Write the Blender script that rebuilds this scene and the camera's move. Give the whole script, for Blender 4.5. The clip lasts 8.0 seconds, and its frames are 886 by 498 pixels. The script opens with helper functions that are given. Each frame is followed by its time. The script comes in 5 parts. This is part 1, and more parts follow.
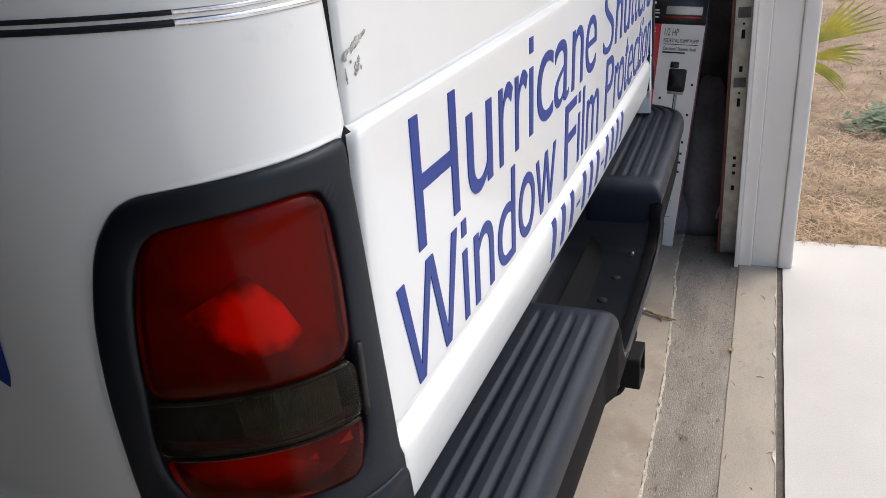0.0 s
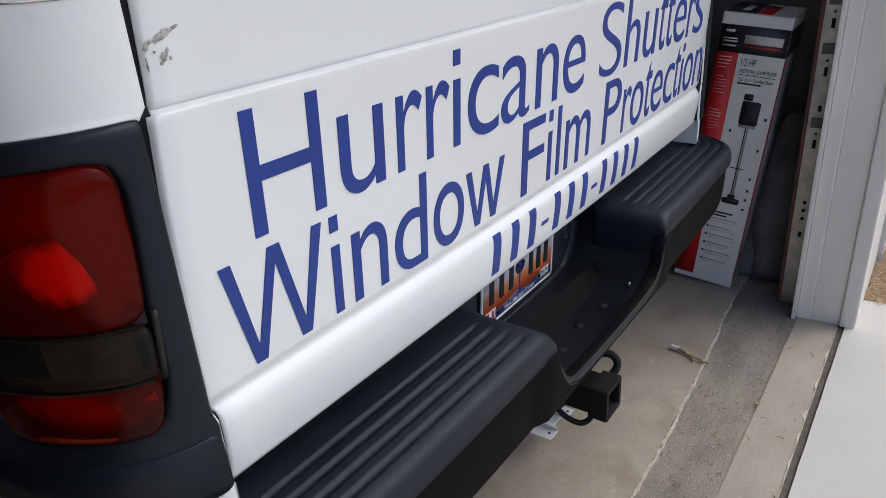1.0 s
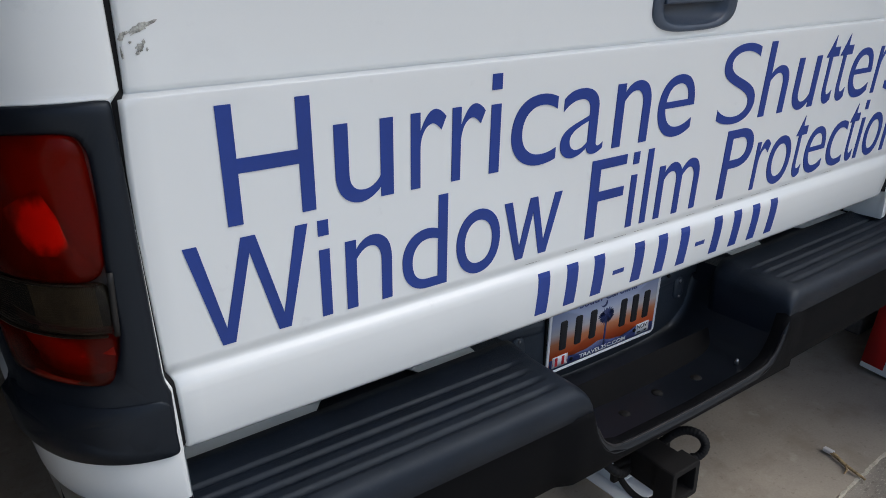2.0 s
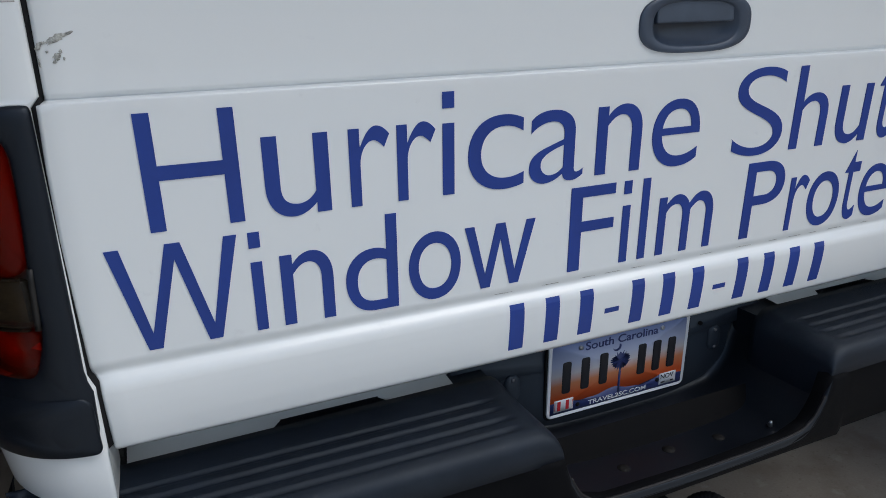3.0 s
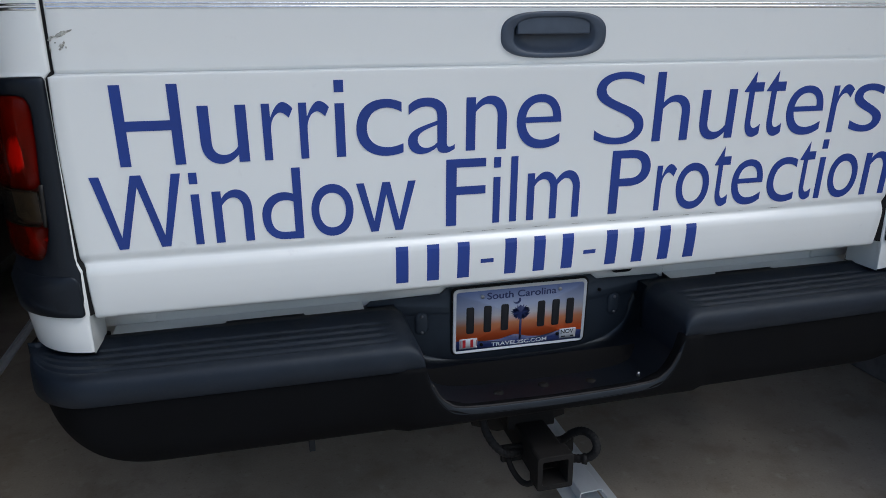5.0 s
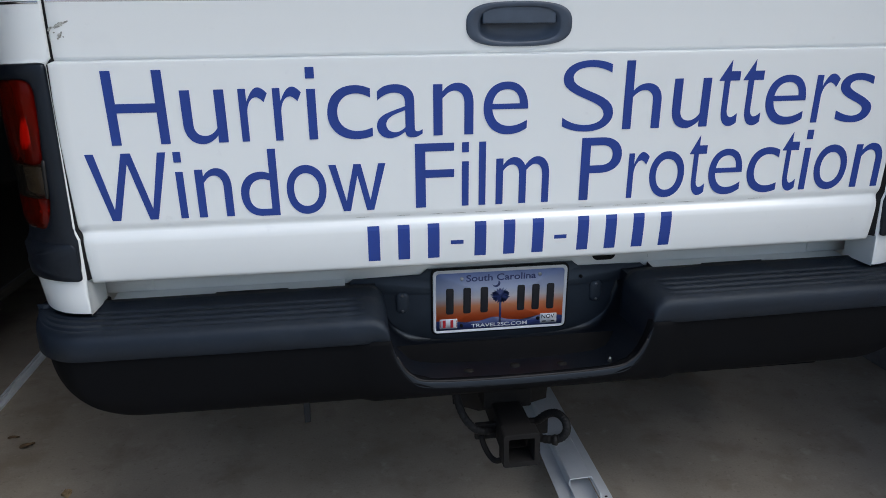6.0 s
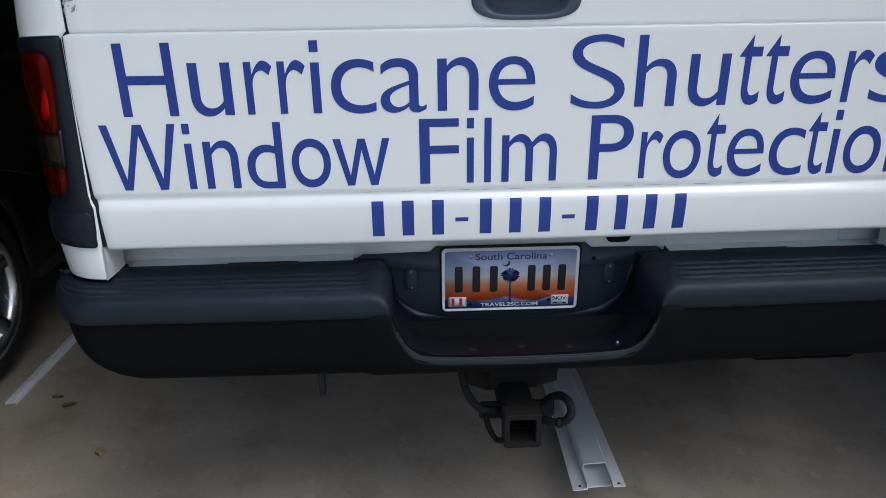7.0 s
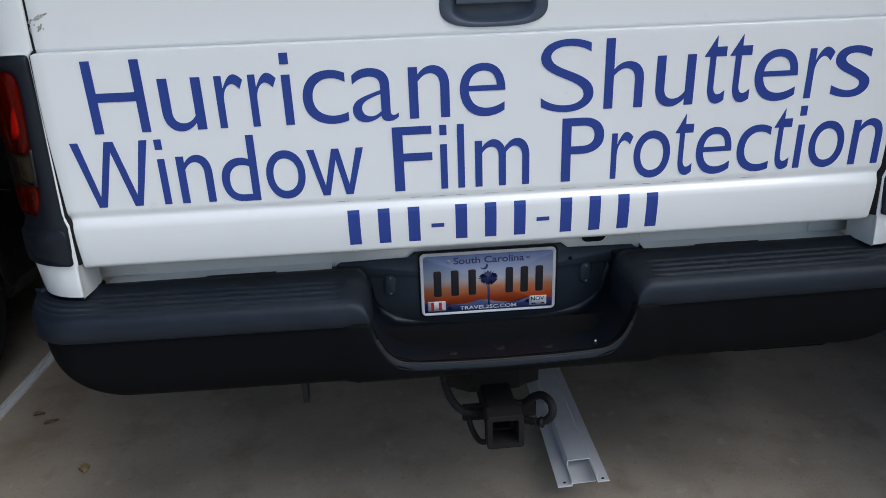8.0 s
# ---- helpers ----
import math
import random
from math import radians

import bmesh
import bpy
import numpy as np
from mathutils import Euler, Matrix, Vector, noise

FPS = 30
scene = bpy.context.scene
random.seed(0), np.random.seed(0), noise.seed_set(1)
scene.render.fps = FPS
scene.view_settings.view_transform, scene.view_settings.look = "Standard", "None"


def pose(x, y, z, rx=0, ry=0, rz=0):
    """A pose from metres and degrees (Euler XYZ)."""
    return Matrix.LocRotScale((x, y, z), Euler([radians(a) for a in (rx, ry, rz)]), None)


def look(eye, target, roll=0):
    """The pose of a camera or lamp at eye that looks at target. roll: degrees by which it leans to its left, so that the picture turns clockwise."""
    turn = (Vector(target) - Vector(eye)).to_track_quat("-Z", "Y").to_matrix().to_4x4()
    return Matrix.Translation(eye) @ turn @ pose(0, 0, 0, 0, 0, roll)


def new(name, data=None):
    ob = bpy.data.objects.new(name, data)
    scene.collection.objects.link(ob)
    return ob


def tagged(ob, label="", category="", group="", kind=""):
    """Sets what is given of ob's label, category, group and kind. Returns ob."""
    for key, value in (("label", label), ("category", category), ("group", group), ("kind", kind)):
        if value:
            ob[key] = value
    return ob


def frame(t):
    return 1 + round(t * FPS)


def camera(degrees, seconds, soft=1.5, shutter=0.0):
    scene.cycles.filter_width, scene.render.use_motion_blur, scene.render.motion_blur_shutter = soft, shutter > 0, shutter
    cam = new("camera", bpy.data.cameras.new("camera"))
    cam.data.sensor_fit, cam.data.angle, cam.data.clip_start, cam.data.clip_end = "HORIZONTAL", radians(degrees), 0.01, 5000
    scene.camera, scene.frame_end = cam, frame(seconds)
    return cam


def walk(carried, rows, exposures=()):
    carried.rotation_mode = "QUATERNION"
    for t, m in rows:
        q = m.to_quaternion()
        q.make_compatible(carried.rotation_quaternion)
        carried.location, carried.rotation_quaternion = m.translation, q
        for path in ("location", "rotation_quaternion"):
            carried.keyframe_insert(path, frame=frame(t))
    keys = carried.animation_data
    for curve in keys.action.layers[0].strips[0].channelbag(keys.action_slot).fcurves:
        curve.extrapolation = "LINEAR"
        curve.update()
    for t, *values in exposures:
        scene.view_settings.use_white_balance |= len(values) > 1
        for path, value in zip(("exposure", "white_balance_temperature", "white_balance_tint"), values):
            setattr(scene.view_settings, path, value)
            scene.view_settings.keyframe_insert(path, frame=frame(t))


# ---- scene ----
cam = camera(65.2, 8.0, 0.7)
PATH = [
    (0, (-1.266, -0.280, 1.355), (0.346, 0.519, 0.480), -7.45),
    (0.1, (-1.244, -0.318, 1.347), (0.342, 0.507, 0.451), -5.8),
    (0.2, (-1.253, -0.368, 1.353), (0.296, 0.533, 0.465), -6.8),
    (0.3, (-1.241, -0.393, 1.353), (0.279, 0.556, 0.465), -6.0),
    (0.4, (-1.243, -0.426, 1.353), (0.257, 0.579, 0.492), -6.5),
    (0.5, (-1.242, -0.449, 1.352), (0.219, 0.633, 0.518), -7.3),
    (0.6, (-1.234, -0.472, 1.351), (0.192, 0.685, 0.556), -7.5),
    (0.7, (-1.217, -0.487, 1.36), (0.198, 0.68, 0.563), -6.0),
    (0.8, (-1.2, -0.503, 1.356), (0.256, 0.607, 0.552), -4.8),
    (0.9, (-1.177, -0.517, 1.342), (0.283, 0.582, 0.529), -4.4),
    (1, (-1.15, -0.535, 1.334), (0.307, 0.556, 0.507), -4.1),
    (1.1, (-1.127, -0.552, 1.327), (0.32, 0.572, 0.526), -4.5),
    (1.2, (-1.104, -0.579, 1.345), (0.289, 0.616, 0.549), -3.9),
    (1.3, (-1.09, -0.589, 1.331), (0.29, 0.643, 0.57), -3.9),
    (1.4, (-1.074, -0.603, 1.322), (0.257, 0.685, 0.567), -4.7),
    (1.5, (-1.052, -0.614, 1.329), (0.231, 0.696, 0.531), -3.8),
    (1.6, (-1.033, -0.632, 1.311), (0.206, 0.73, 0.532), -3.9),
    (1.7, (-1.013, -0.653, 1.313), (0.17, 0.762, 0.541), -3.0),
    (2.8, (-0.776, -0.779, 1.277), (0.038, 0.938, 0.651), -1.9),
    (2.9, (-0.76, -0.786, 1.269), (0.035, 0.943, 0.656), -1.9),
    (3, (-0.735, -0.799, 1.267), (0.008, 0.957, 0.666), -2.1),
    (3.1, (-0.716, -0.812, 1.271), (-0.017, 0.961, 0.662), -2.1),
    (3.2, (-0.692, -0.832, 1.274), (-0.024, 0.947, 0.651), -1.7),
    (3.3, (-0.668, -0.846, 1.285), (-0.018, 0.926, 0.626), -1.0),
    (3.4, (-0.641, -0.88, 1.276), (0.008, 0.897, 0.626), -0.6),
    (3.5, (-0.619, -0.908, 1.274), (-0.032, 0.887, 0.617), -0.5),
    (3.8, (-0.581, -0.969, 1.278), (-0.086, 0.866, 0.656), 0.3),
    (4, (-0.578, -1.004, 1.278), (-0.095, 0.834, 0.655), 0.3),
    (4.2, (-0.582, -1.046, 1.277), (-0.056, 0.783, 0.66), 0.6),
    (4.5, (-0.556, -1.135, 1.257), (-0.044, 0.708, 0.672), -0.2),
    (4.6, (-0.551, -1.149, 1.261), (-0.080, 0.695, 0.655), -0.5),
    (4.7, (-0.545, -1.162, 1.266), (-0.04, 0.681, 0.675), -0.8),
    (5.8, (-0.345, -1.302, 1.233), (-0.113, 0.598, 0.652), -0.1),
    (6, (-0.324, -1.31, 1.24), (-0.069, 0.587, 0.66), -0.9),
    (6.2, (-0.304, -1.311, 1.242), (-0.028, 0.578, 0.647), -1.1),
    (6.5, (-0.289, -1.308, 1.218), (-0.025, 0.586, 0.63), -1.5),
    (6.8, (-0.23, -1.303, 1.24), (-0.066, 0.589, 0.612), -0.6),
    (7, (-0.214, -1.316, 1.226), (-0.132, 0.581, 0.6), -0.9),
    (7.2, (-0.189, -1.322, 1.242), (-0.117, 0.572, 0.604), -1.2),
    (7.5, (-0.208, -1.327, 1.233), (0.001, 0.546, 0.597), -1.9),
    (7.7, (-0.16, -1.322, 1.242), (-0.031, 0.572, 0.611), -2.3),
    (8, (-0.203, -1.323, 1.245), (-0.071, 0.569, 0.611), -2.4),
]
EXPOSURES = [(0.0, 0.70, 6450, 11), (0.5, 0.45, 6350, 10), (1.0, 0.22, 6180, 10), (1.5, 0.08, 6100, 9), (3.0, -0.22, 5880, 6), (4.5, -0.24, 5820, 6), (6.0, 0.05, 5850, 6), (8.0, 0.05, 5880, 7)]
walk(cam, [(t, look(eye, target, roll)) for t, eye, target, roll in PATH], EXPOSURES)

# ---- sky and sun: a bright overcast day ----
world = bpy.data.worlds.new("overcast_sky")
scene.world = world
world.use_nodes = True
wn = world.node_tree.nodes
sky = wn.new("ShaderNodeTexSky")
sky.sky_type = "NISHITA"
sky.sun_disc = False
sky.sun_elevation = radians(57)
sky.sun_rotation = radians(136)
sky.dust_density = 4.0
sky.air_density = 1.0
world.node_tree.links.new(sky.outputs["Color"], wn["Background"].inputs["Color"])
wn["Background"].inputs["Strength"].default_value = 0.165

sun_data = bpy.data.lights.new("sun", "SUN")
sun_data.energy, sun_data.angle, sun_data.color = 0.8, radians(40), (1.0, 0.97, 0.92)
sun = new("sun", sun_data)
sun.matrix_world = look((2.9, -3.0, 6.4), (0, 0, 0))


# ---- materials ----
def material(name, color, rough=0.5, metal=0.0, vary=0.1, scale=8.0, bump=0.0, bump_scale=120.0, coat=0.0,
             tint=None, detail=6.0, stretch=(1, 1, 1), spec=0.5, rough_vary=0.1, specks=None):
    """A principled surface with two scales of noise in its colour, a fine relief and uneven gloss."""
    m = bpy.data.materials.new(name)
    m.use_nodes = True
    t = m.node_tree
    b = t.nodes["Principled BSDF"]
    b.inputs["Metallic"].default_value = metal
    b.inputs["Coat Weight"].default_value = coat
    b.inputs["Coat Roughness"].default_value = 0.06
    b.inputs["Specular IOR Level"].default_value = spec
    co = t.nodes.new("ShaderNodeTexCoord")
    mp = t.nodes.new("ShaderNodeMapping")
    mp.inputs["Scale"].default_value = stretch
    t.links.new(co.outputs["Object"], mp.inputs["Vector"])
    big = t.nodes.new("ShaderNodeTexNoise")
    big.inputs["Scale"].default_value, big.inputs["Detail"].default_value = scale, detail
    fine = t.nodes.new("ShaderNodeTexNoise")
    fine.inputs["Scale"].default_value, fine.inputs["Detail"].default_value = bump_scale, 4
    for n in (big, fine):
        t.links.new(mp.outputs["Vector"], n.inputs["Vector"])
    ramp = t.nodes.new("ShaderNodeValToRGB")
    lo = tint or [c * (1 - vary) for c in color]
    hi = [min(1.0, c * (1 + vary)) for c in color]
    ramp.color_ramp.elements[0].color = (*lo, 1)
    ramp.color_ramp.elements[1].color = (*hi, 1)
    ramp.color_ramp.elements[0].position, ramp.color_ramp.elements[1].position = 0.3, 0.7
    mix = t.nodes.new("ShaderNodeMix")
    mix.inputs[0].default_value = 0.25
    t.links.new(big.outputs["Fac"], mix.inputs[2])
    t.links.new(fine.outputs["Fac"], mix.inputs[3])
    t.links.new(mix.outputs[0], ramp.inputs["Fac"])
    shade = ramp.outputs["Color"]
    for size, low, high, amount, col in specks or ():
        sp = t.nodes.new("ShaderNodeTexNoise")
        sp.inputs["Scale"].default_value, sp.inputs["Detail"].default_value, sp.inputs["Roughness"].default_value = size, 5, 0.6
        t.links.new(mp.outputs["Vector"], sp.inputs["Vector"])
        cut = t.nodes.new("ShaderNodeMapRange")
        cut.inputs[1].default_value, cut.inputs[2].default_value, cut.inputs[4].default_value = low, high, amount
        t.links.new(sp.outputs["Fac"], cut.inputs[0])
        over = t.nodes.new("ShaderNodeMix")
        over.data_type = "RGBA"
        over.inputs[7].default_value = (*col, 1)
        t.links.new(cut.outputs[0], over.inputs[0])
        t.links.new(shade, over.inputs[6])
        shade = over.outputs[2]
    t.links.new(shade, b.inputs["Base Color"])
    rr = t.nodes.new("ShaderNodeMapRange")
    rr.inputs[3].default_value, rr.inputs[4].default_value = max(0.02, rough - rough_vary), min(1, rough + rough_vary)
    t.links.new(big.outputs["Fac"], rr.inputs[0])
    t.links.new(rr.outputs[0], b.inputs["Roughness"])
    if bump:
        bp = t.nodes.new("ShaderNodeBump")
        bp.inputs["Strength"].default_value, bp.inputs["Distance"].default_value = 1.0, bump
        t.links.new(fine.outputs["Fac"], bp.inputs["Height"])
        t.links.new(bp.outputs["Normal"], b.inputs["Normal"])
    return m


def lens_material(name, color, rough=0.12, ribs=0.0):
    """Coloured lamp plastic: tinted clear body under a glossy skin, with moulded ribs."""
    m = bpy.data.materials.new(name)
    m.use_nodes = True
    t = m.node_tree
    t.nodes.remove(t.nodes["Principled BSDF"])
    clear = t.nodes.new("ShaderNodeBsdfTransparent")
    clear.inputs["Color"].default_value = (*color, 1)
    body = t.nodes.new("ShaderNodeBsdfDiffuse")
    body.inputs["Color"].default_value = (*[c * 0.28 for c in color], 1)
    gloss = t.nodes.new("ShaderNodeBsdfGlossy")
    gloss.inputs["Roughness"].default_value = rough
    one, two = t.nodes.new("ShaderNodeMixShader"), t.nodes.new("ShaderNodeMixShader")
    one.inputs[0].default_value = 0.10
    fres = t.nodes.new("ShaderNodeFresnel")
    fres.inputs["IOR"].default_value = 1.24
    t.links.new(clear.outputs[0], one.inputs[1])
    t.links.new(body.outputs[0], one.inputs[2])
    t.links.new(fres.outputs[0], two.inputs[0])
    t.links.new(one.outputs[0], two.inputs[1])
    t.links.new(gloss.outputs[0], two.inputs[2])
    t.links.new(two.outputs[0], t.nodes["Material Output"].inputs["Surface"])
    if ribs:
        co = t.nodes.new("ShaderNodeTexCoord")
        wave = t.nodes.new("ShaderNodeTexWave")
        wave.bands_direction = "Z"
        wave.inputs["Scale"].default_value, wave.inputs["Distortion"].default_value = ribs, 0.4
        t.links.new(co.outputs["Object"], wave.inputs["Vector"])
        bp = t.nodes.new("ShaderNodeBump")
        bp.inputs["Distance"].default_value = 0.0004
        t.links.new(wave.outputs["Fac"], bp.inputs["Height"])
        for n in (body, gloss):
            t.links.new(bp.outputs["Normal"], n.inputs["Normal"])
    return m


WHITE = material("white_car_paint", (0.78, 0.80, 0.785), 0.28, vary=0.004, scale=1.0, coat=0.6, bump=0.00002, bump_scale=900, rough_vary=0.0, detail=2,
                 specks=[(5, 0.58, 0.80, 0.30, (0.62, 0.63, 0.64)), (26, 0.66, 0.78, 0.30, (0.56, 0.565, 0.57))])
BEDWHITE = material("white_bed_paint", (0.66, 0.67, 0.68), 0.5, vary=0.08, scale=6.0)
PAD = material("grey_black_step_plastic", (0.0058, 0.0090, 0.0158), 0.44, vary=0.25, scale=14, bump=0.0004, bump_scale=1500, rough_vary=0.12, spec=0.36,
               specks=[(9, 0.56, 0.75, 0.5, (0.020, 0.026, 0.036)), (160, 0.62, 0.70, 0.4, (0.035, 0.036, 0.038))])
STEEL = material("black_painted_steel", (0.0045, 0.0058, 0.0092), 0.38, vary=0.35, scale=12, bump=0.0001, bump_scale=500, rough_vary=0.12, spec=0.45,
                 specks=[(70, 0.64, 0.72, 0.25, (0.022, 0.020, 0.022))])
VALANCE = material("black_valance_plastic", (0.0022, 0.0024, 0.0032), 0.66, vary=0.3, scale=10, bump=0.0003, bump_scale=1200, spec=0.09)
BRACKET = material("dark_bracket_steel", (0.029, 0.037, 0.049), 0.5, vary=0.25, scale=14, bump=0.0002, bump_scale=600, spec=0.45)
LIP = material("worn_step_edge", (0.019, 0.018, 0.019), 0.62, vary=0.5, scale=30, bump=0.0002, bump_scale=300, spec=0.3)
TRIM = material("black_trim_plastic", (0.0048, 0.0063, 0.0102), 0.42, vary=0.2, scale=12, bump=0.0002, bump_scale=1400, spec=0.40)
BEZEL = material("blue_grey_latch_plastic", (0.047, 0.064, 0.094), 0.42, vary=0.2, scale=30, bump=0.0002, bump_scale=900)
PADDLE = material("dark_paddle_plastic", (0.050, 0.068, 0.098), 0.40, vary=0.2, scale=30, bump=0.0002, bump_scale=900)
RUBBER = material("black_rubber", (0.006, 0.006, 0.0065), 0.7, vary=0.3, scale=20, spec=0.25, bump=0.0004, bump_scale=400)
for dark in (PAD, TRIM, BRACKET, STEEL):
    dark.node_tree.nodes["Principled BSDF"].inputs["Specular Tint"].default_value = (0.80, 0.90, 1.0, 1.0)
BLUE = material("blue_vinyl", (0.010, 0.040, 0.25), 0.42, vary=0.12, scale=10, rough_vary=0.08)
CHROME = material("chrome_tape", (0.75, 0.76, 0.78), 0.16, metal=1.0, vary=0.15, scale=40, bump=0.0002, bump_scale=60)
CHROMEDARK = material("chrome_tape_dark_reflection", (0.02, 0.022, 0.03), 0.2, vary=0.2, scale=30)
CHIP = material("bare_primer", (0.40, 0.40, 0.36), 0.8, vary=0.6, scale=260, bump=0.0004, bump_scale=600, tint=(0.06, 0.06, 0.055))
RED = lens_material("red_lamp_plastic", (0.97, 0.045, 0.008))
SMOKE = lens_material("smoked_clear_plastic", (0.36, 0.30, 0.22), 0.14, ribs=110)
RIBBED = material("ribbed_lamp_insert", (0.20, 0.175, 0.135), 0.35, vary=0.5, scale=24, tint=(0.06, 0.055, 0.045))
MARKER = material("dull_clear_strip", (0.016, 0.015, 0.014), 0.45, vary=0.3, scale=40, spec=0.25)
LAMPBACK = material("lamp_inner_shell", (0.17, 0.165, 0.16), 0.4, vary=0.7, scale=14, tint=(0.03, 0.03, 0.03))
LAMPMID = material("lamp_glint_grey", (0.44, 0.43, 0.42), 0.55, vary=0.5, scale=18, tint=(0.12, 0.11, 0.11), bump=0.0006, bump_scale=200)


def glow_spot(name, bright, dull, middle=(0.392, 0.38), spread=(2.5, 3.0), grain=4.0, worn=0.47):
    """Silvered plastic with a glow painted round one spot, fading unevenly; worn trims it."""
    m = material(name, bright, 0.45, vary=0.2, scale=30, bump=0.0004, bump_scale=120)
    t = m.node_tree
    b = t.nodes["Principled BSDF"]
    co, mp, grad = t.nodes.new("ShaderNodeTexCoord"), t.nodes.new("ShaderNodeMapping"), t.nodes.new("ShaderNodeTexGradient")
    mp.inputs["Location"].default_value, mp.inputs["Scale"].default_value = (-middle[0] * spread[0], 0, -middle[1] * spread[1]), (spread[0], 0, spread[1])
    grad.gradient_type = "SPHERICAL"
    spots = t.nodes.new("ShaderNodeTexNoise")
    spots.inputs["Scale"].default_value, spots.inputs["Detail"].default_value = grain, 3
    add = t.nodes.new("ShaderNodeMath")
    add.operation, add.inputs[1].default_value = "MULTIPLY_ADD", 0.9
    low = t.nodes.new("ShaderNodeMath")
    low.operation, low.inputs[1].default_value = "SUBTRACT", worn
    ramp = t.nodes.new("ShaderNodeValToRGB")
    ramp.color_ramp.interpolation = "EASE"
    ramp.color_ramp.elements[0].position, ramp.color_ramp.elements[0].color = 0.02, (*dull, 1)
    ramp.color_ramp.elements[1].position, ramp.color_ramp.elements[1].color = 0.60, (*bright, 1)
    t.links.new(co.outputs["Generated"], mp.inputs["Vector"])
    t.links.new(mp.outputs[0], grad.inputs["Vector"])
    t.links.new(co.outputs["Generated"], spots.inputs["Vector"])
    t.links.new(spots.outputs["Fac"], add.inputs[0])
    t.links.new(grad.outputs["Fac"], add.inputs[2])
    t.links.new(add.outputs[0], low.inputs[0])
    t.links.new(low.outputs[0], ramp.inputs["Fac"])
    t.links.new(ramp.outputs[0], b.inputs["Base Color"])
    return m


# the glow inside the lamp is put into these three colours
BOWL = glow_spot("lamp_bowl_glow", (0.16, 0.155, 0.15), (0.045, 0.043, 0.042), (0.72, 0.60), (1.4, 1.4), 5.0)
FACET = glow_spot("lamp_facet_glow", (0.96, 0.94, 0.91), (0.095, 0.092, 0.09), (0.57, 0.46), (2.0, 2.0), 2.5, 0.40)
TURNBOWL = glow_spot("turn_bowl_glow", (0.34, 0.33, 0.32), (0.07, 0.068, 0.066))
ALU = material("white_coated_aluminium", (0.72, 0.74, 0.76), 0.35, vary=0.06, scale=14, bump=0.0001, bump_scale=200)
GALV = material("galvanised_steel", (0.50, 0.50, 0.47), 0.42, metal=0.7, vary=0.25, scale=30, bump=0.0002, bump_scale=200)
HITCH = material("dull_black_hitch_paint", (0.0075, 0.0068, 0.0065), 0.75, vary=0.4, scale=20, bump=0.0003, bump_scale=300, spec=0.22)
RUSTY = material("rusty_steel", (0.016, 0.009, 0.006), 0.95, vary=0.6, scale=60, bump=0.0005, bump_scale=300)
WOODRED = material("red_brown_stained_edge", (0.16, 0.06, 0.045), 0.7, vary=0.4, scale=20, stretch=(4, 4, 0.4), bump=0.0003)
VINYL = material("white_vinyl_jamb", (0.80, 0.755, 0.695), 0.45, vary=0.05, scale=4, bump=0.0001, bump_scale=300)
CARTON = material("white_printed_carton", (0.70, 0.69, 0.68), 0.5, vary=0.05, scale=8, bump=0.0002, bump_scale=90)
CARTONBLACK = material("black_carton_print", (0.02, 0.02, 0.024), 0.4, vary=0.3, scale=10)
CARTONRED = material("red_carton_print", (0.52, 0.012, 0.014), 0.42, vary=0.1, scale=8)
CARTONGREY = material("grey_carton_print", (0.30, 0.30, 0.31), 0.5, vary=0.2, scale=60)
INK = material("dark_print_ink", (0.014, 0.014, 0.018), 0.6, vary=0.2, scale=40)
PALEINK = material("pale_print_ink", (0.62, 0.60, 0.58), 0.5, vary=0.1, scale=40)
PINKINK = material("pink_print_ink", (0.70, 0.30, 0.28), 0.5, vary=0.1, scale=40)
SLAB = material("smooth_garage_concrete", (0.350, 0.305, 0.245), 0.6, vary=0.26, scale=2.6, bump=0.0006, bump_scale=160, detail=9,
                specks=[(6, 0.50, 0.68, 0.65, (0.235, 0.19, 0.14)), (55, 0.60, 0.68, 0.4, (0.175, 0.145, 0.105)), (16, 0.60, 0.72, 0.55, (0.45, 0.41, 0.345))])
ROUGH = material("rough_broom_concrete", (0.240, 0.214, 0.178), 0.85, vary=0.40, scale=6, bump=0.003, bump_scale=200, stretch=(0.6, 1.6, 1), detail=10,
                 specks=[(60, 0.57, 0.66, 0.65, (0.11, 0.095, 0.075)), (150, 0.58, 0.64, 0.6, (0.42, 0.39, 0.33)), (9, 0.55, 0.70, 0.5, (0.17, 0.14, 0.105))])
APRON = material("pale_apron_concrete", (0.345, 0.308, 0.250), 0.75, vary=0.22, scale=4, bump=0.001, bump_scale=200, stretch=(0.7, 1.4, 1), detail=9,
                 specks=[(14, 0.58, 0.70, 0.5, (0.24, 0.205, 0.16)), (90, 0.62, 0.68, 0.5, (0.20, 0.17, 0.13))])
DRIVE = material("pale_driveway_concrete", (0.50, 0.49, 0.455), 0.8, vary=0.08, scale=3, bump=0.0008, bump_scale=200, detail=9)
MORTAR = material("broken_white_edge", (0.52, 0.475, 0.385), 0.85, vary=0.25, scale=60, bump=0.003, bump_scale=260)
JOINT = material("dark_joint_filler", (0.09, 0.08, 0.07), 0.9, vary=0.4, scale=40, bump=0.002, bump_scale=150)
SOIL = material("dry_lawn_soil", (0.30, 0.22, 0.14), 0.95, vary=0.5, scale=5, bump=0.02, bump_scale=60, detail=12)
STRAW = material("dead_grass", (0.42, 0.30, 0.18), 0.9, vary=0.45, scale=4, detail=8)
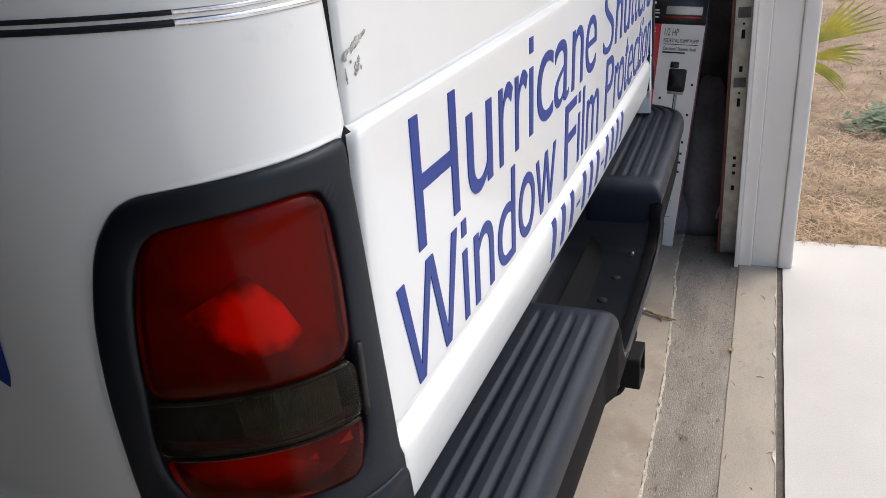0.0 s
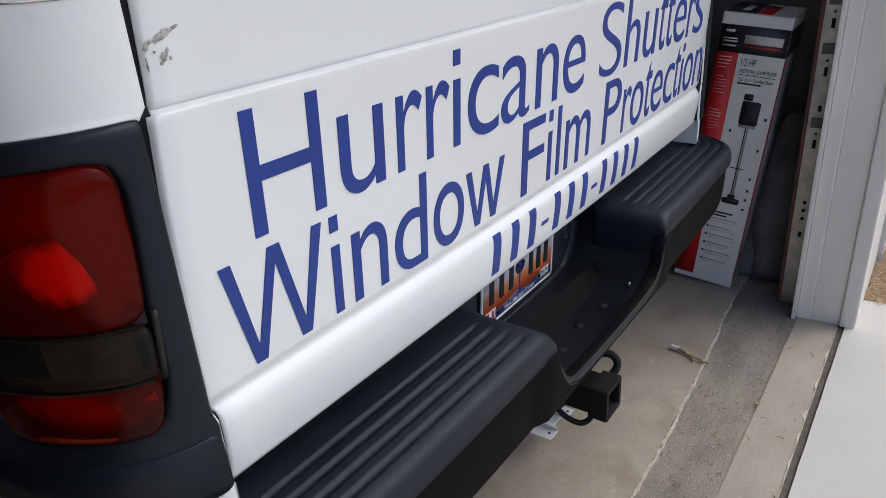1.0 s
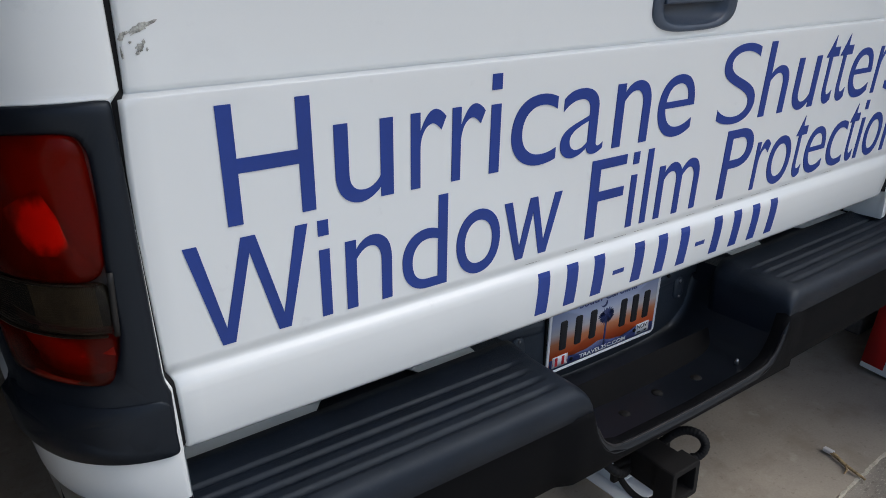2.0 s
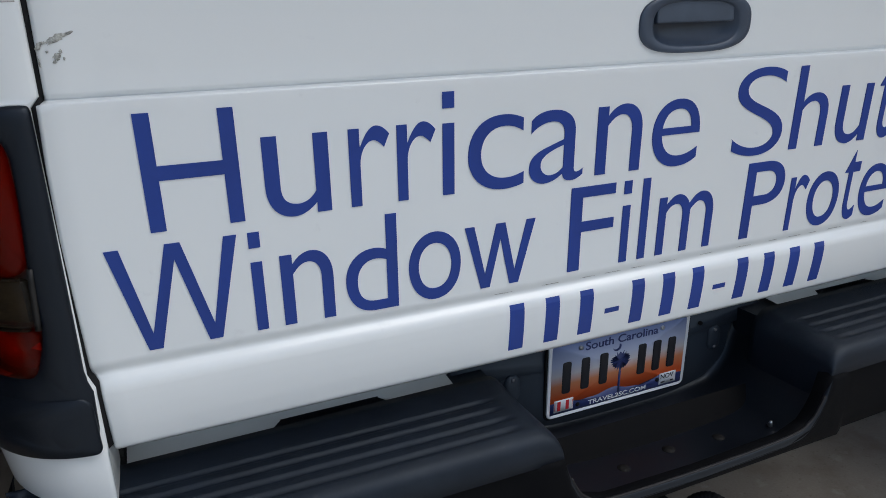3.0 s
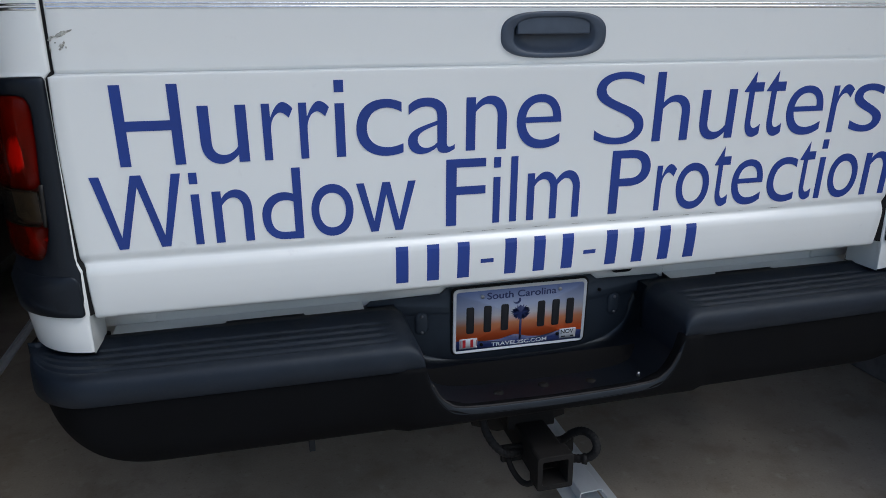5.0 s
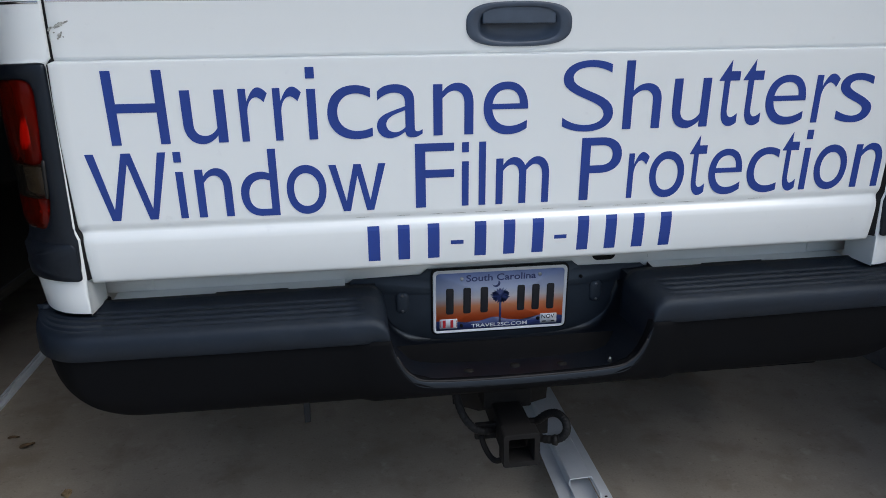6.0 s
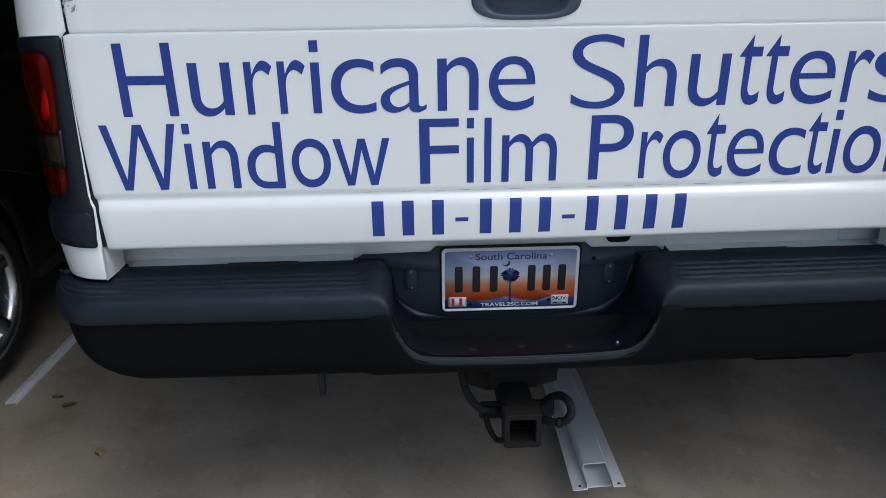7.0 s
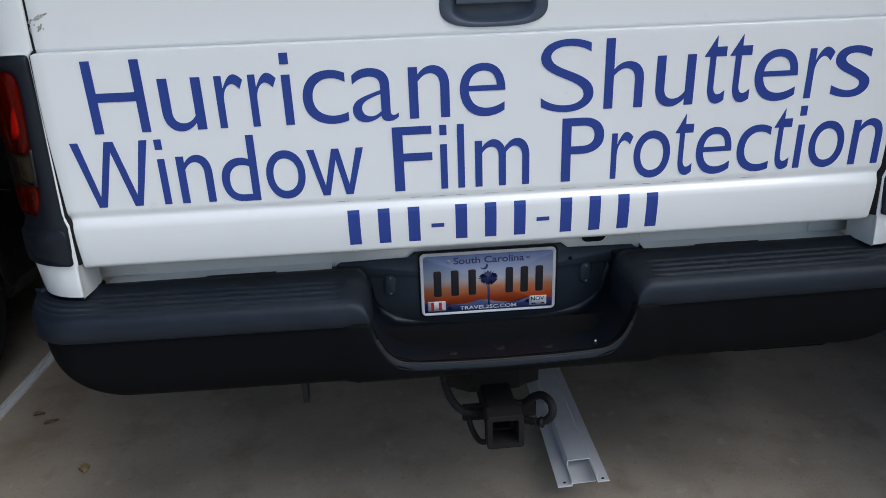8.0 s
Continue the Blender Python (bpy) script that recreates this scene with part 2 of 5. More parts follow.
LEAFGREEN = material("small_green_leaves", (0.06, 0.12, 0.045), 0.6, vary=0.4, scale=30)
FROND = material("yellow_green_frond", (0.42, 0.36, 0.06), 0.5, vary=0.45, scale=9, tint=(0.20, 0.24, 0.04))
DRYLEAF = material("dry_brown_leaf", (0.16, 0.10, 0.05), 0.8, vary=0.5, scale=60)
TWIG = material("pale_dry_twig", (0.42, 0.30, 0.16), 0.8, vary=0.45, scale=60, tint=(0.12, 0.08, 0.03))
DRYWALL = material("dim_painted_wall", (0.68, 0.67, 0.645), 0.9, vary=0.06, scale=2, bump=0.0004, bump_scale=300)
HOUSEWALL = material("pale_house_siding", (0.66, 0.64, 0.60), 0.8, vary=0.05, scale=2)
CHESTRED = material("dark_red_enamel", (0.20, 0.012, 0.014), 0.35, vary=0.15, scale=8)
CEIL = material("white_painted_ceiling", (0.66, 0.65, 0.63), 0.9, vary=0.05, scale=2, bump=0.0004, bump_scale=300)
NAVY = material("dark_grey_cover", (0.150, 0.140, 0.145), 0.8, vary=0.4, scale=8, bump=0.001, bump_scale=60)
CARBLACK = material("black_car_paint", (0.006, 0.006, 0.007), 0.22, vary=0.2, scale=4, coat=0.5)
GLASS = material("dark_tinted_glass", (0.01, 0.012, 0.012), 0.05, vary=0.1, scale=2, rough_vary=0.02)
RIM = material("machined_alloy", (0.62, 0.63, 0.64), 0.24, metal=1.0, vary=0.1, scale=20)
DULLSCREW = material("weathered_screw", (0.22, 0.22, 0.23), 0.5, metal=0.8, vary=0.3, scale=90)
SCREW = material("zinc_screw", (0.6, 0.6, 0.6), 0.35, metal=1.0, vary=0.2, scale=90)
TYRE = material("tyre_rubber", (0.012, 0.012, 0.013), 0.8, vary=0.25, scale=20, bump=0.0006, bump_scale=200)
PLATEBLUE = material("plate_dark_blue", (0.03, 0.045, 0.16), 0.4, vary=0.1, scale=30)
PLATEWHITE = material("plate_white", (0.75, 0.76, 0.78), 0.4, vary=0.05, scale=20)
STICKRED = material("sticker_red", (0.5, 0.02, 0.03), 0.5, vary=0.1, scale=40)


def plate_material():
    """Printed plate: blue sky fading to white, then orange dusk, from top to bottom."""
    m = material("plate_sunset_print", (0.5, 0.5, 0.5), 0.5, vary=0.0, spec=0.2)
    t = m.node_tree
    co = t.nodes.new("ShaderNodeTexCoord")
    sep = t.nodes.new("ShaderNodeSeparateXYZ")
    mr = t.nodes.new("ShaderNodeMapRange")
    ramp = t.nodes.new("ShaderNodeValToRGB")
    t.links.new(co.outputs["Generated"], sep.inputs[0])
    t.links.new(sep.outputs["Z"], mr.inputs[0])
    t.links.new(mr.outputs[0], ramp.inputs["Fac"])
    cols = [(0.0, (0.55, 0.06, 0.012)), (0.24, (0.60, 0.10, 0.025)), (0.42, (0.66, 0.26, 0.12)), (0.56, (0.66, 0.62, 0.62)),
            (0.70, (0.50, 0.54, 0.68)), (1.0, (0.20, 0.26, 0.50))]
    els = ramp.color_ramp.elements
    els[0].position, els[1].position = 0.0, 1.0
    els[0].color, els[1].color = (*cols[0][1], 1), (*cols[-1][1], 1)
    for p, c in cols[1:-1]:
        els.new(p).color = (*c, 1)
    t.links.new(ramp.outputs["Color"], t.nodes["Principled BSDF"].inputs["Base Color"])
    return m


PLATEPRINT = plate_material()

# ---- building helpers ----
WORLD = {}


def thing(name, place, label, category, group="", kind=""):
    ob = new(name)
    ob.empty_display_size = 0.1
    ob.location = place
    WORLD[ob.name] = Matrix.Translation(place)
    return tagged(ob, label, category, group, kind)


def link_mesh(name, me, mat, parent, label=""):
    ob = new(name, me)
    me.materials.append(mat)
    if parent is not None:
        ob.parent = parent
        ob.matrix_parent_inverse = WORLD[parent.name].inverted()
    WORLD[ob.name] = Matrix.Identity(4)
    return tagged(ob, label)


def part(name, bm, mat, parent, label="", smooth=False, m=None):
    if m is not None:
        bm.transform(m)
    bmesh.ops.recalc_face_normals(bm, faces=bm.faces)
    me = bpy.data.meshes.new(name)
    bm.to_mesh(me)
    bm.free()
    if smooth:
        me.shade_smooth()
    return link_mesh(name, me, mat, parent, label)


def solid(name, verts, faces, mat, parent, label="", smooth=True, m=None):
    bm = bmesh.new()
    vs = [bm.verts.new(v) for v in verts]
    for f in faces:
        ids = list(dict.fromkeys(f))
        if len(ids) > 2:
            try:
                bm.faces.new([vs[i] for i in ids])
            except ValueError:
                pass
    bmesh.ops.remove_doubles(bm, verts=bm.verts, dist=1e-6)
    return part(name, bm, mat, parent, label, smooth, m)


def sheet(name, rows, mat, parent, label="", wrap=False, caps=False, skip=None, smooth=True, m=None):
    """A skin through rows of points; skip(i, j) leaves a cell open."""
    nu, nv = len(rows), len(rows[0])
    verts = [tuple(p) for r in rows for p in r]
    faces = []
    for i in range(nu - 1):
        for j in range(nv if wrap else nv - 1):
            if skip is None or not skip(i, j):
                k = (j + 1) % nv
                faces.append((i * nv + j, i * nv + k, (i + 1) * nv + k, (i + 1) * nv + j))
    if caps:
        faces += [tuple(range(nv)), tuple(range((nu - 1) * nv, nu * nv))]
    return solid(name, verts, faces, mat, parent, label, smooth, m)


def box_bm(lo, hi, bevel=0.0, segments=2):
    bm = bmesh.new()
    size, mid = [b - a for a, b in zip(lo, hi)], [(a + b) / 2 for a, b in zip(lo, hi)]
    bmesh.ops.create_cube(bm, size=1, matrix=Matrix.Translation(mid) @ Matrix.Diagonal((*size, 1)))
    if bevel:
        bmesh.ops.bevel(bm, geom=bm.edges[:], offset=bevel, segments=segments, affect="EDGES", profile=0.5)
    return bm


def block(name, lo, hi, mat, parent=None, label="", bevel=0.0, m=None):
    return part(name, box_bm(lo, hi, bevel), mat, parent, label, False, m)


def tube(name, pts, radius, mat, parent, label="", sides=12, m=None):
    """A round bar through points; radius is a number or a function of the length from 0 to 1."""
    pts = [Vector(p) for p in pts]
    rows, up = [], Vector((0.13, 0.21, 0.97))
    for i, p in enumerate(pts):
        d = (pts[min(i + 1, len(pts) - 1)] - pts[max(i - 1, 0)]).normalized()
        a = d.cross(up).normalized()
        up = a.cross(d).normalized()
        r = radius(i / (len(pts) - 1)) if callable(radius) else radius
        rows.append([p + r * (math.cos(t) * a + math.sin(t) * up) for t in np.linspace(0, 2 * math.pi, sides, endpoint=False)])
    return sheet(name, rows, mat, parent, label, wrap=True, caps=True, m=m)


def bend(points, n):
    """A smooth line of n points through a few."""
    p = [Vector(q) for q in points]
    p = [2 * p[0] - p[1], *p, 2 * p[-1] - p[-2]]
    out = []
    for s in np.linspace(0, len(p) - 3 - 1e-6, n):
        i, f = int(s), s - int(s)
        a, b, c, d = p[i:i + 4]
        out.append(0.5 * (2 * b + (c - a) * f + (2 * a - 5 * b + 4 * c - d) * f * f + (3 * b - a - 3 * c + d) * f ** 3))
    return out


def rounded(w, h, r, n=8):
    """The outline of a rounded rectangle about the origin."""
    out = []
    for cx, cy, a0 in ((w / 2 - r, h / 2 - r, 0), (r - w / 2, h / 2 - r, 90), (r - w / 2, r - h / 2, 180), (w / 2 - r, r - h / 2, 270)):
        out += [(cx + r * math.cos(radians(a0 + 90 * k / n)), cy + r * math.sin(radians(a0 + 90 * k / n))) for k in range(n + 1)]
    return out


def smooth_outline(corners, r, n=6):
    """Rounds the corners of a polygon given anticlockwise."""
    out, c = [], [Vector(q) for q in corners]
    for i, p in enumerate(c):
        a, b = (c[i - 1] - p), (c[(i + 1) % len(c)] - p)
        k = min(r, a.length * 0.48, b.length * 0.48)
        s, e = p + a.normalized() * k, p + b.normalized() * k
        out += [tuple((1 - f) ** 2 * s + 2 * f * (1 - f) * p + f * f * e) for f in np.linspace(0, 1, n)]
    return out


def inside(x, y, poly):
    hit, j = False, len(poly) - 1
    for i in range(len(poly)):
        (xi, yi), (xj, yj) = poly[i], poly[j]
        if (yi > y) != (yj > y) and x < (xj - xi) * (y - yi) / (yj - yi) + xi:
            hit = not hit
        j = i
    return hit


def dense(poly, step):
    out = []
    for (ax, ay), (bx, by) in zip(poly, poly[1:] + poly[:1]):
        k = max(1, int(math.hypot(bx - ax, by - ay) / step))
        out += [(ax + (bx - ax) * i / k, ay + (by - ay) * i / k) for i in range(k)]
    return out


def rings(name, outline, steps, place, mat, parent, label="", centre=None):
    """A cap over an outline: steps are (scale towards the centre, height), place maps (u, v, height) to the world."""
    cu = centre or (sum(p[0] for p in outline) / len(outline), sum(p[1] for p in outline) / len(outline))
    rows = [[place(cu[0] + (u - cu[0]) * s, cu[1] + (v - cu[1]) * s, h) for u, v in outline] for s, h in steps]
    ob_rows = rows
    nv = len(outline)
    verts = [tuple(p) for r in ob_rows for p in r]
    faces = [(i * nv + j, i * nv + (j + 1) % nv, (i + 1) * nv + (j + 1) % nv, (i + 1) * nv + j) for i in range(len(rows) - 1) for j in range(nv)]
    if steps[-1][0] > 0:
        faces.append(tuple(range((len(rows) - 1) * nv, len(rows) * nv)))
    return solid(name, verts, faces, mat, parent, label)


def prism(points):
    """A flat outline as points and faces with a unit of depth."""
    n = len(points)
    v = np.array([(x, y, z) for z in (-0.5, 0.5) for x, y in points], float)
    return v, [tuple(range(n))[::-1], tuple(range(n, 2 * n)), *[(i, (i + 1) % n, n + (i + 1) % n, n + i) for i in range(n)]]


# the two letters whose strokes end in blunt points on this sign
W_TALL = [(9, 716), (106, 716), (246, 116), (417, 716), (524, 716), (694, 116), (833, 716), (930, 716), (740, 0), (642, 0), (470, 606), (297, 0), (199, 0)]
W_LOW = [(3, 519), (94, 519), (205, 112), (311, 519), (401, 519), (506, 114), (618, 519), (709, 519), (547, 0), (456, 0), (355, 394), (253, 0), (164, 0)]
GLYPHS = {("W", -0.002): prism(W_TALL), ("w", -0.002): prism(W_LOW)}


def glyph(char, bold=0.0):
    """The built-in font's outline of a text, as flat points and faces with a unit of depth."""
    if (char, bold) not in GLYPHS:
        cu = bpy.data.curves.new("text", "FONT")
        cu.body, cu.extrude, cu.resolution_u, cu.offset = char, 0.5, 12, bold
        ob = new("text", cu)
        bpy.context.view_layer.update()
        me = bpy.data.meshes.new_from_object(ob.evaluated_get(bpy.context.evaluated_depsgraph_get()))
        v = np.array([p.co[:] for p in me.vertices])
        if char == "i":
            # a square dot, as cut vinyl letters have
            dot = v[:, 1] > 0.82 * v[:, 1].max()
            c = (v[dot].min(0) + v[dot].max(0)) / 2
            d = (v[dot] - c)[:, :2]
            half = (v[~dot][:, 0].max() - v[~dot][:, 0].min()) / 2
            v[dot, :2] = (v[~dot][:, 0].min() + half, c[1]) + d / np.maximum(1e-6, np.abs(d).max(1, keepdims=True)) * (half, half * 1.15)
        GLYPHS[char, bold] = (v, [tuple(p.vertices) for p in me.polygons])
        bpy.data.objects.remove(ob)
        bpy.data.curves.remove(cu)
        bpy.data.meshes.remove(me)
    return GLYPHS[char, bold]


def lettering(name, text, x0, x1, z0, z1, place, mat, parent, label="", depth=0.0006, bold=0.0):
    """A text fitted between x0, x1 and z0, z1 of a surface; place maps (x, z, height) to the world."""
    v, faces = glyph(text, bold)
    lo, hi = v.min(0), v.max(0)
    pts = [place(x0 + (p[0] - lo[0]) / (hi[0] - lo[0]) * (x1 - x0), z0 + (p[1] - lo[1]) / (hi[1] - lo[1]) * (z1 - z0),
                 depth * (p[2] + 0.6)) for p in v]
    return solid(name, pts, faces, mat, parent, label, smooth=False)


# ---- the ground: slab, broken threshold, joint, driveway and dry lawn ----
def strip(name, ylo, yhi, z, mat, x0, x1, label, category, n=160, wobble=0.0, thick=0.08, seed=0):
    rows = []
    for i in range(n + 1):
        x = x0 + (x1 - x0) * i / n
        w = wobble * noise.noise((x * 9, seed, 0)) + wobble * 0.6 * noise.noise((x * 37, seed, 3))
        a, b = ylo(x) + w, yhi(x) + w * 0.7
        rows.append([(x, a, z - thick), (x, a, z), (x, b, z), (x, b, z - thick)])
    return tagged(sheet(name, rows, mat, None, wrap=True, caps=True, smooth=False), label, category, kind="structure")


def edge_y(x):
    return -0.087 + 0.052 * max(0.0, (x - 0.3) / 0.97) ** 1.5 if x < 1.3 else -0.034


tagged(block("ground", (-300, -400, -0.6), (300, 400, -0.035), SOIL), "dry brown sandy lawn soil", "ground", kind="structure")
strip("floor", lambda x: edge_y(x) + 0.004, lambda x: 6.6, 0.0, SLAB, -4.6, 2.0, "smooth beige-grey concrete garage slab", "floor", wobble=0.003, seed=2)
strip("threshold_1", lambda x: -0.265, lambda x: edge_y(x) + 0.003, -0.005, ROUGH, -4.6, 2.0, "rough grey broom-finished concrete threshold strip", "floor")
strip("threshold_2", lambda x: -0.390, lambda x: -0.263, -0.002, APRON, -4.6, 2.0, "pale concrete strip before the joint", "floor", wobble=0.002, seed=5)
strip("trim_1", lambda x: edge_y(x) - 0.0035 - 0.005 * max(-0.5, noise.noise((x * 31, 1, 1))), lambda x: edge_y(x) + 0.0035 + 0.006 * noise.noise((x * 47, 6, 1)), 0.0015, MORTAR, -4.5, 1.72,
      "broken whitish concrete edge", "floor edge", n=1400, wobble=0.005, thick=0.03, seed=9)
strip("trim_2", lambda x: -0.414, lambda x: -0.388, -0.008, JOINT, -4.6, 1.9, "dark expansion joint filler", "joint", thick=0.06)
strip("trim_3", lambda x: -0.392, lambda x: -0.3905 + 0.016 * max(0.0, noise.noise((x * 17, 4, 2)) + 0.1 * noise.noise((x * 90, 4, 2))), 0.0005, MORTAR, -4.5, 1.3,
      "broken pale chips along the joint", "floor edge", n=1200, thick=0.03)
strip("road", lambda x: -9.0, lambda x: -0.412, 0.0, DRIVE, -4.2, 1.545, "pale smooth concrete driveway", "driveway", wobble=0.002, thick=0.12, seed=7)
bm = bmesh.new()
rnd = random.Random(4)
for k in range(15000):
    d = rnd.random() ** 1.6
    x, y = 1.53 + 6.5 * d, -0.2 - rnd.random() * (1.0 + 3.0 * d) + 0.8 * d * rnd.random()
    a, ln, w = rnd.uniform(0, 6.283), rnd.uniform(0.03, 0.11), rnd.uniform(0.0009, 0.0022) * (1 + d)
    c, s = math.cos(a), math.sin(a)
    z = -0.034 + rnd.random() ** 2 * 0.03
    lift = rnd.uniform(0.0, 0.025)
    pts = [(-ln / 2, -w, 0), (-ln / 2, w, 0), (0, w, lift), (0, -w, lift), (ln / 2, w * 0.3, lift * 0.4), (ln / 2, -w * 0.3, lift * 0.4)]
    v = [bm.verts.new((x + c * p - s * q, y + s * p + c * q, z + r)) for p, q, r in pts]
    bm.faces.new((v[0], v[3], v[2], v[1]))
    bm.faces.new((v[3], v[5], v[4], v[2]))
tagged(part("dead_grass", bm, STRAW, None), "matted dry brown grass and pine straw", "grass", kind="stuff")

# ---- the garage shell ----
def shell(name, lo, hi, mat, label, category):
    return tagged(block(name, lo, hi, mat), label, category, kind="structure")


shell("wall_east", (1.98, -0.46, -0.1), (2.12, 6.7, 2.75), DRYWALL, "dim painted garage side wall", "wall")
shell("wall_west", (-4.75, -0.46, -0.1), (-4.6, 6.7, 2.75), DRYWALL, "dim painted garage side wall", "wall")
shell("wall_north", (-4.6, 6.6, -0.1), (1.98, 6.75, 2.75), DRYWALL, "dim painted garage back wall", "wall")
shell("wall_south", (1.371, -0.44, -0.1), (1.98, -0.285, 2.75), HOUSEWALL, "pale front wall beside the garage opening", "wall")
# unseen; its edge is set to shape the light on the bed side
shell("wall_south_2", (-4.6, -0.44, -0.1), (-1.50, -0.285, 2.75), HOUSEWALL, "pale front wall beside the garage opening", "wall")
shell("lintel", (-1.50, -0.44, 2.25), (1.371, -0.285, 2.75), HOUSEWALL, "pale wall over the garage opening", "wall")
shell("ceiling", (-4.75, -0.46, 2.75), (2.12, 6.75, 2.9), CEIL, "white flat garage ceiling", "ceiling")

jamb = thing("door_jamb", (1.3360, -0.3450, 0), "white vinyl-clad jamb of the garage door opening", "door jamb", kind="structure")
block("inner_lip", (1.2880, -0.2570, -0.004), (1.3660, -0.2430, 2.25), VINYL, jamb, "bright thin inner lip", 0.002)
block("stop_board", (1.3060, -0.3030, -0.004), (1.3710, -0.2575, 2.25), VINYL, jamb, "", 0.004)
block("face_board", (1.3140, -0.3930, -0.004), (1.3710, -0.3035, 2.25), VINYL, jamb, "", 0.003)
block("outer_board", (1.3040, -0.4430, -0.004), (1.3710, -0.3935, 2.25), VINYL, jamb, "", 0.006)

# ---- the white pickup truck ----
truck = thing("pickup_truck", (0, 2.8, 0), "white pickup truck with blue vinyl lettering on its closed tailgate", "pickup truck")

GATE_Z = [0.789, 0.791, 0.796, 0.806, 0.822, 0.845, 0.862, 0.872, 0.878, 0.882, 0.8855, 0.8885, 0.891, 0.8935, 0.8965, 0.9000, 0.904, 0.9085, 1.1985, 1.1998, 1.2004, 1.2022, 1.2028, 1.2055, 1.209, 1.22, 1.31, 1.375, 1.392, 1.400, 1.402]
GATE_STEP = [0.040, 0.006, 0.002, 0.0005, -0.0015, -0.0035, -0.0040, -0.0036, -0.0022, -0.0002, 0.0026, 0.0054, 0.0074, 0.0084, 0.0080, 0.0066, 0.0050, 0.0040, 0.000, 0.0003, 0.0011, 0.0100, 0.0140, 0.0110, 0.0096, 0.009, 0.009, 0.011, 0.016, 0.030, 0.050]
HALF = 0.814
GATE_MID = -0.009


def gate_half(z):
    """Half the gate's width: a jog at each crease, and slightly bowed ends between them."""
    return float(np.interp(z, [0.79, 0.884, 0.898, 0.97, 1.06, 1.13, 1.199, 1.204, 1.31, 1.40], [0.8065, 0.8075, 0.8150, 0.8160, 0.8165, 0.8150, 0.8115, 0.8070, 0.8045, 0.802]))


def crown(x):
    """How far the gate falls back towards its ends."""
    return 0.007 * (x / 0.8) ** 2 - 0.0065


def gate_y(z):
    """The pressed profile, on a gate that leans out a little at the top."""
    return float(np.interp(z, GATE_Z, GATE_STEP)) - 0.050 * (z - 1.12)


def on_gate(x, z, h):
    return (x, gate_y(z) + crown(x) - h, z)


HANDLE = [(math.copysign(0.099 * abs(math.cos(a)) ** 0.62, math.cos(a)), 1.2535 + math.copysign(0.0395 * abs(math.sin(a)) ** 0.72, math.sin(a))) for a in np.linspace(0, 2 * math.pi, 64, endpoint=False)]
xs = sorted({*np.round(np.linspace(-HALF + 0.006, HALF - 0.006, 83), 5), *np.round(np.linspace(-0.105, 0.105, 43), 5)})
zs = sorted({*GATE_Z, *np.round(np.linspace(0.80, 1.39, 60), 4), *np.round(np.linspace(1.208, 1.298, 24), 4)})
HOLE = [(x * 0.95, 1.2535 + (z - 1.2535) * 0.93) for x, z in HANDLE]
rows = []
for x, dy in [(-HALF, 0.045), (-HALF, 0.0085), (-HALF + 0.0008, 0.0048), (-HALF + 0.0024, 0.0022), (-HALF + 0.0050, 0.0006), *[(x, 0.0) for x in xs if abs(x) < HALF - 0.006], (HALF - 0.0035, 0.0010), (HALF - 0.0010, 0.0030), (HALF, 0.0065), (HALF, 0.045)]:
    row = []
    for z in zs:
        k = min(1.0, max(0.0, (abs(x) - 0.25) / (HALF - 0.25)))
        px = x + k * (GATE_MID + math.copysign(1.0, x) * (gate_half(z) - HALF) - (0.0032 if x < 0 and z < 1.199 else 0.0))
        row.append((px, gate_y(z) + crown(px) + dy, z))
    rows.append(row)
gx = [r[0][0] for r in rows]
tailgate = sheet("tailgate", rows, WHITE, truck, "closed white tailgate with pressed creases",
                 skip=lambda i, j: inside((gx[i] + gx[i + 1]) / 2, (zs[j] + zs[j + 1]) / 2, HOLE))
block("inner_panel", (-HALF + 0.01, 0.052, 0.80), (HALF - 0.025, 0.066, 1.398), BEDWHITE, tailgate)

# advance widths and glyph boxes of a plain grotesque, in thousandths of the size
ADV = dict(zip("HuricaneShtsWdowFlmPr ", (722, 556, 333, 222, 500, 556, 556, 556, 667, 556, 278, 500, 944, 556, 556, 722, 611, 222, 833, 667, 333, 278)))
BOX = {"H": (80, 0, 642, 716), "u": (64, -12, 485, 519), "r": (65, 0, 346, 531), "i": (66, 0, 154, 716), "c": (39, -12, 491, 531),
       "a": (36, -12, 515, 531), "n": (66, 0, 487, 531), "e": (38, -12, 515, 531), "S": (45, -12, 618, 728), "h": (66, 0, 487, 716),
       "t": (18, -7, 271, 699), "s": (31, -12, 463, 531), "W": (9, 0, 930, 716), "d": (34, -12, 488, 716), "o": (33, -12, 519, 531),
       "w": (3, 0, 709, 519), "F": (82, 0, 576, 716), "l": (64, 0, 152, 716), "m": (66, 0, 768, 531), "P": (77, 0, 625, 716)}


def sign_line(text, left, sx, base, sz):
    thin = {"S": -0.012, "s": -0.008, "a": -0.007, "c": -0.007, "e": -0.006}
    at = left
    for ch in text:
        if ch != " ":
            x0, z0, x1, z1 = BOX[ch]
            lettering("letter", ch, at + x0 * sx, at + x1 * sx, base + z0 * sz, base + z1 * sz, on_gate, BLUE, tailgate, depth=0.0010, bold=thin.get(ch, -0.002))
        at += ADV[ch] * sx


sign_line("Hurricane Shutters", -0.7535, 1.800e-4, 1.0545, 1.822e-4)
sign_line("Window Film Protection", -0.7911, 1.5156e-4, 0.9135, 1.762e-4)


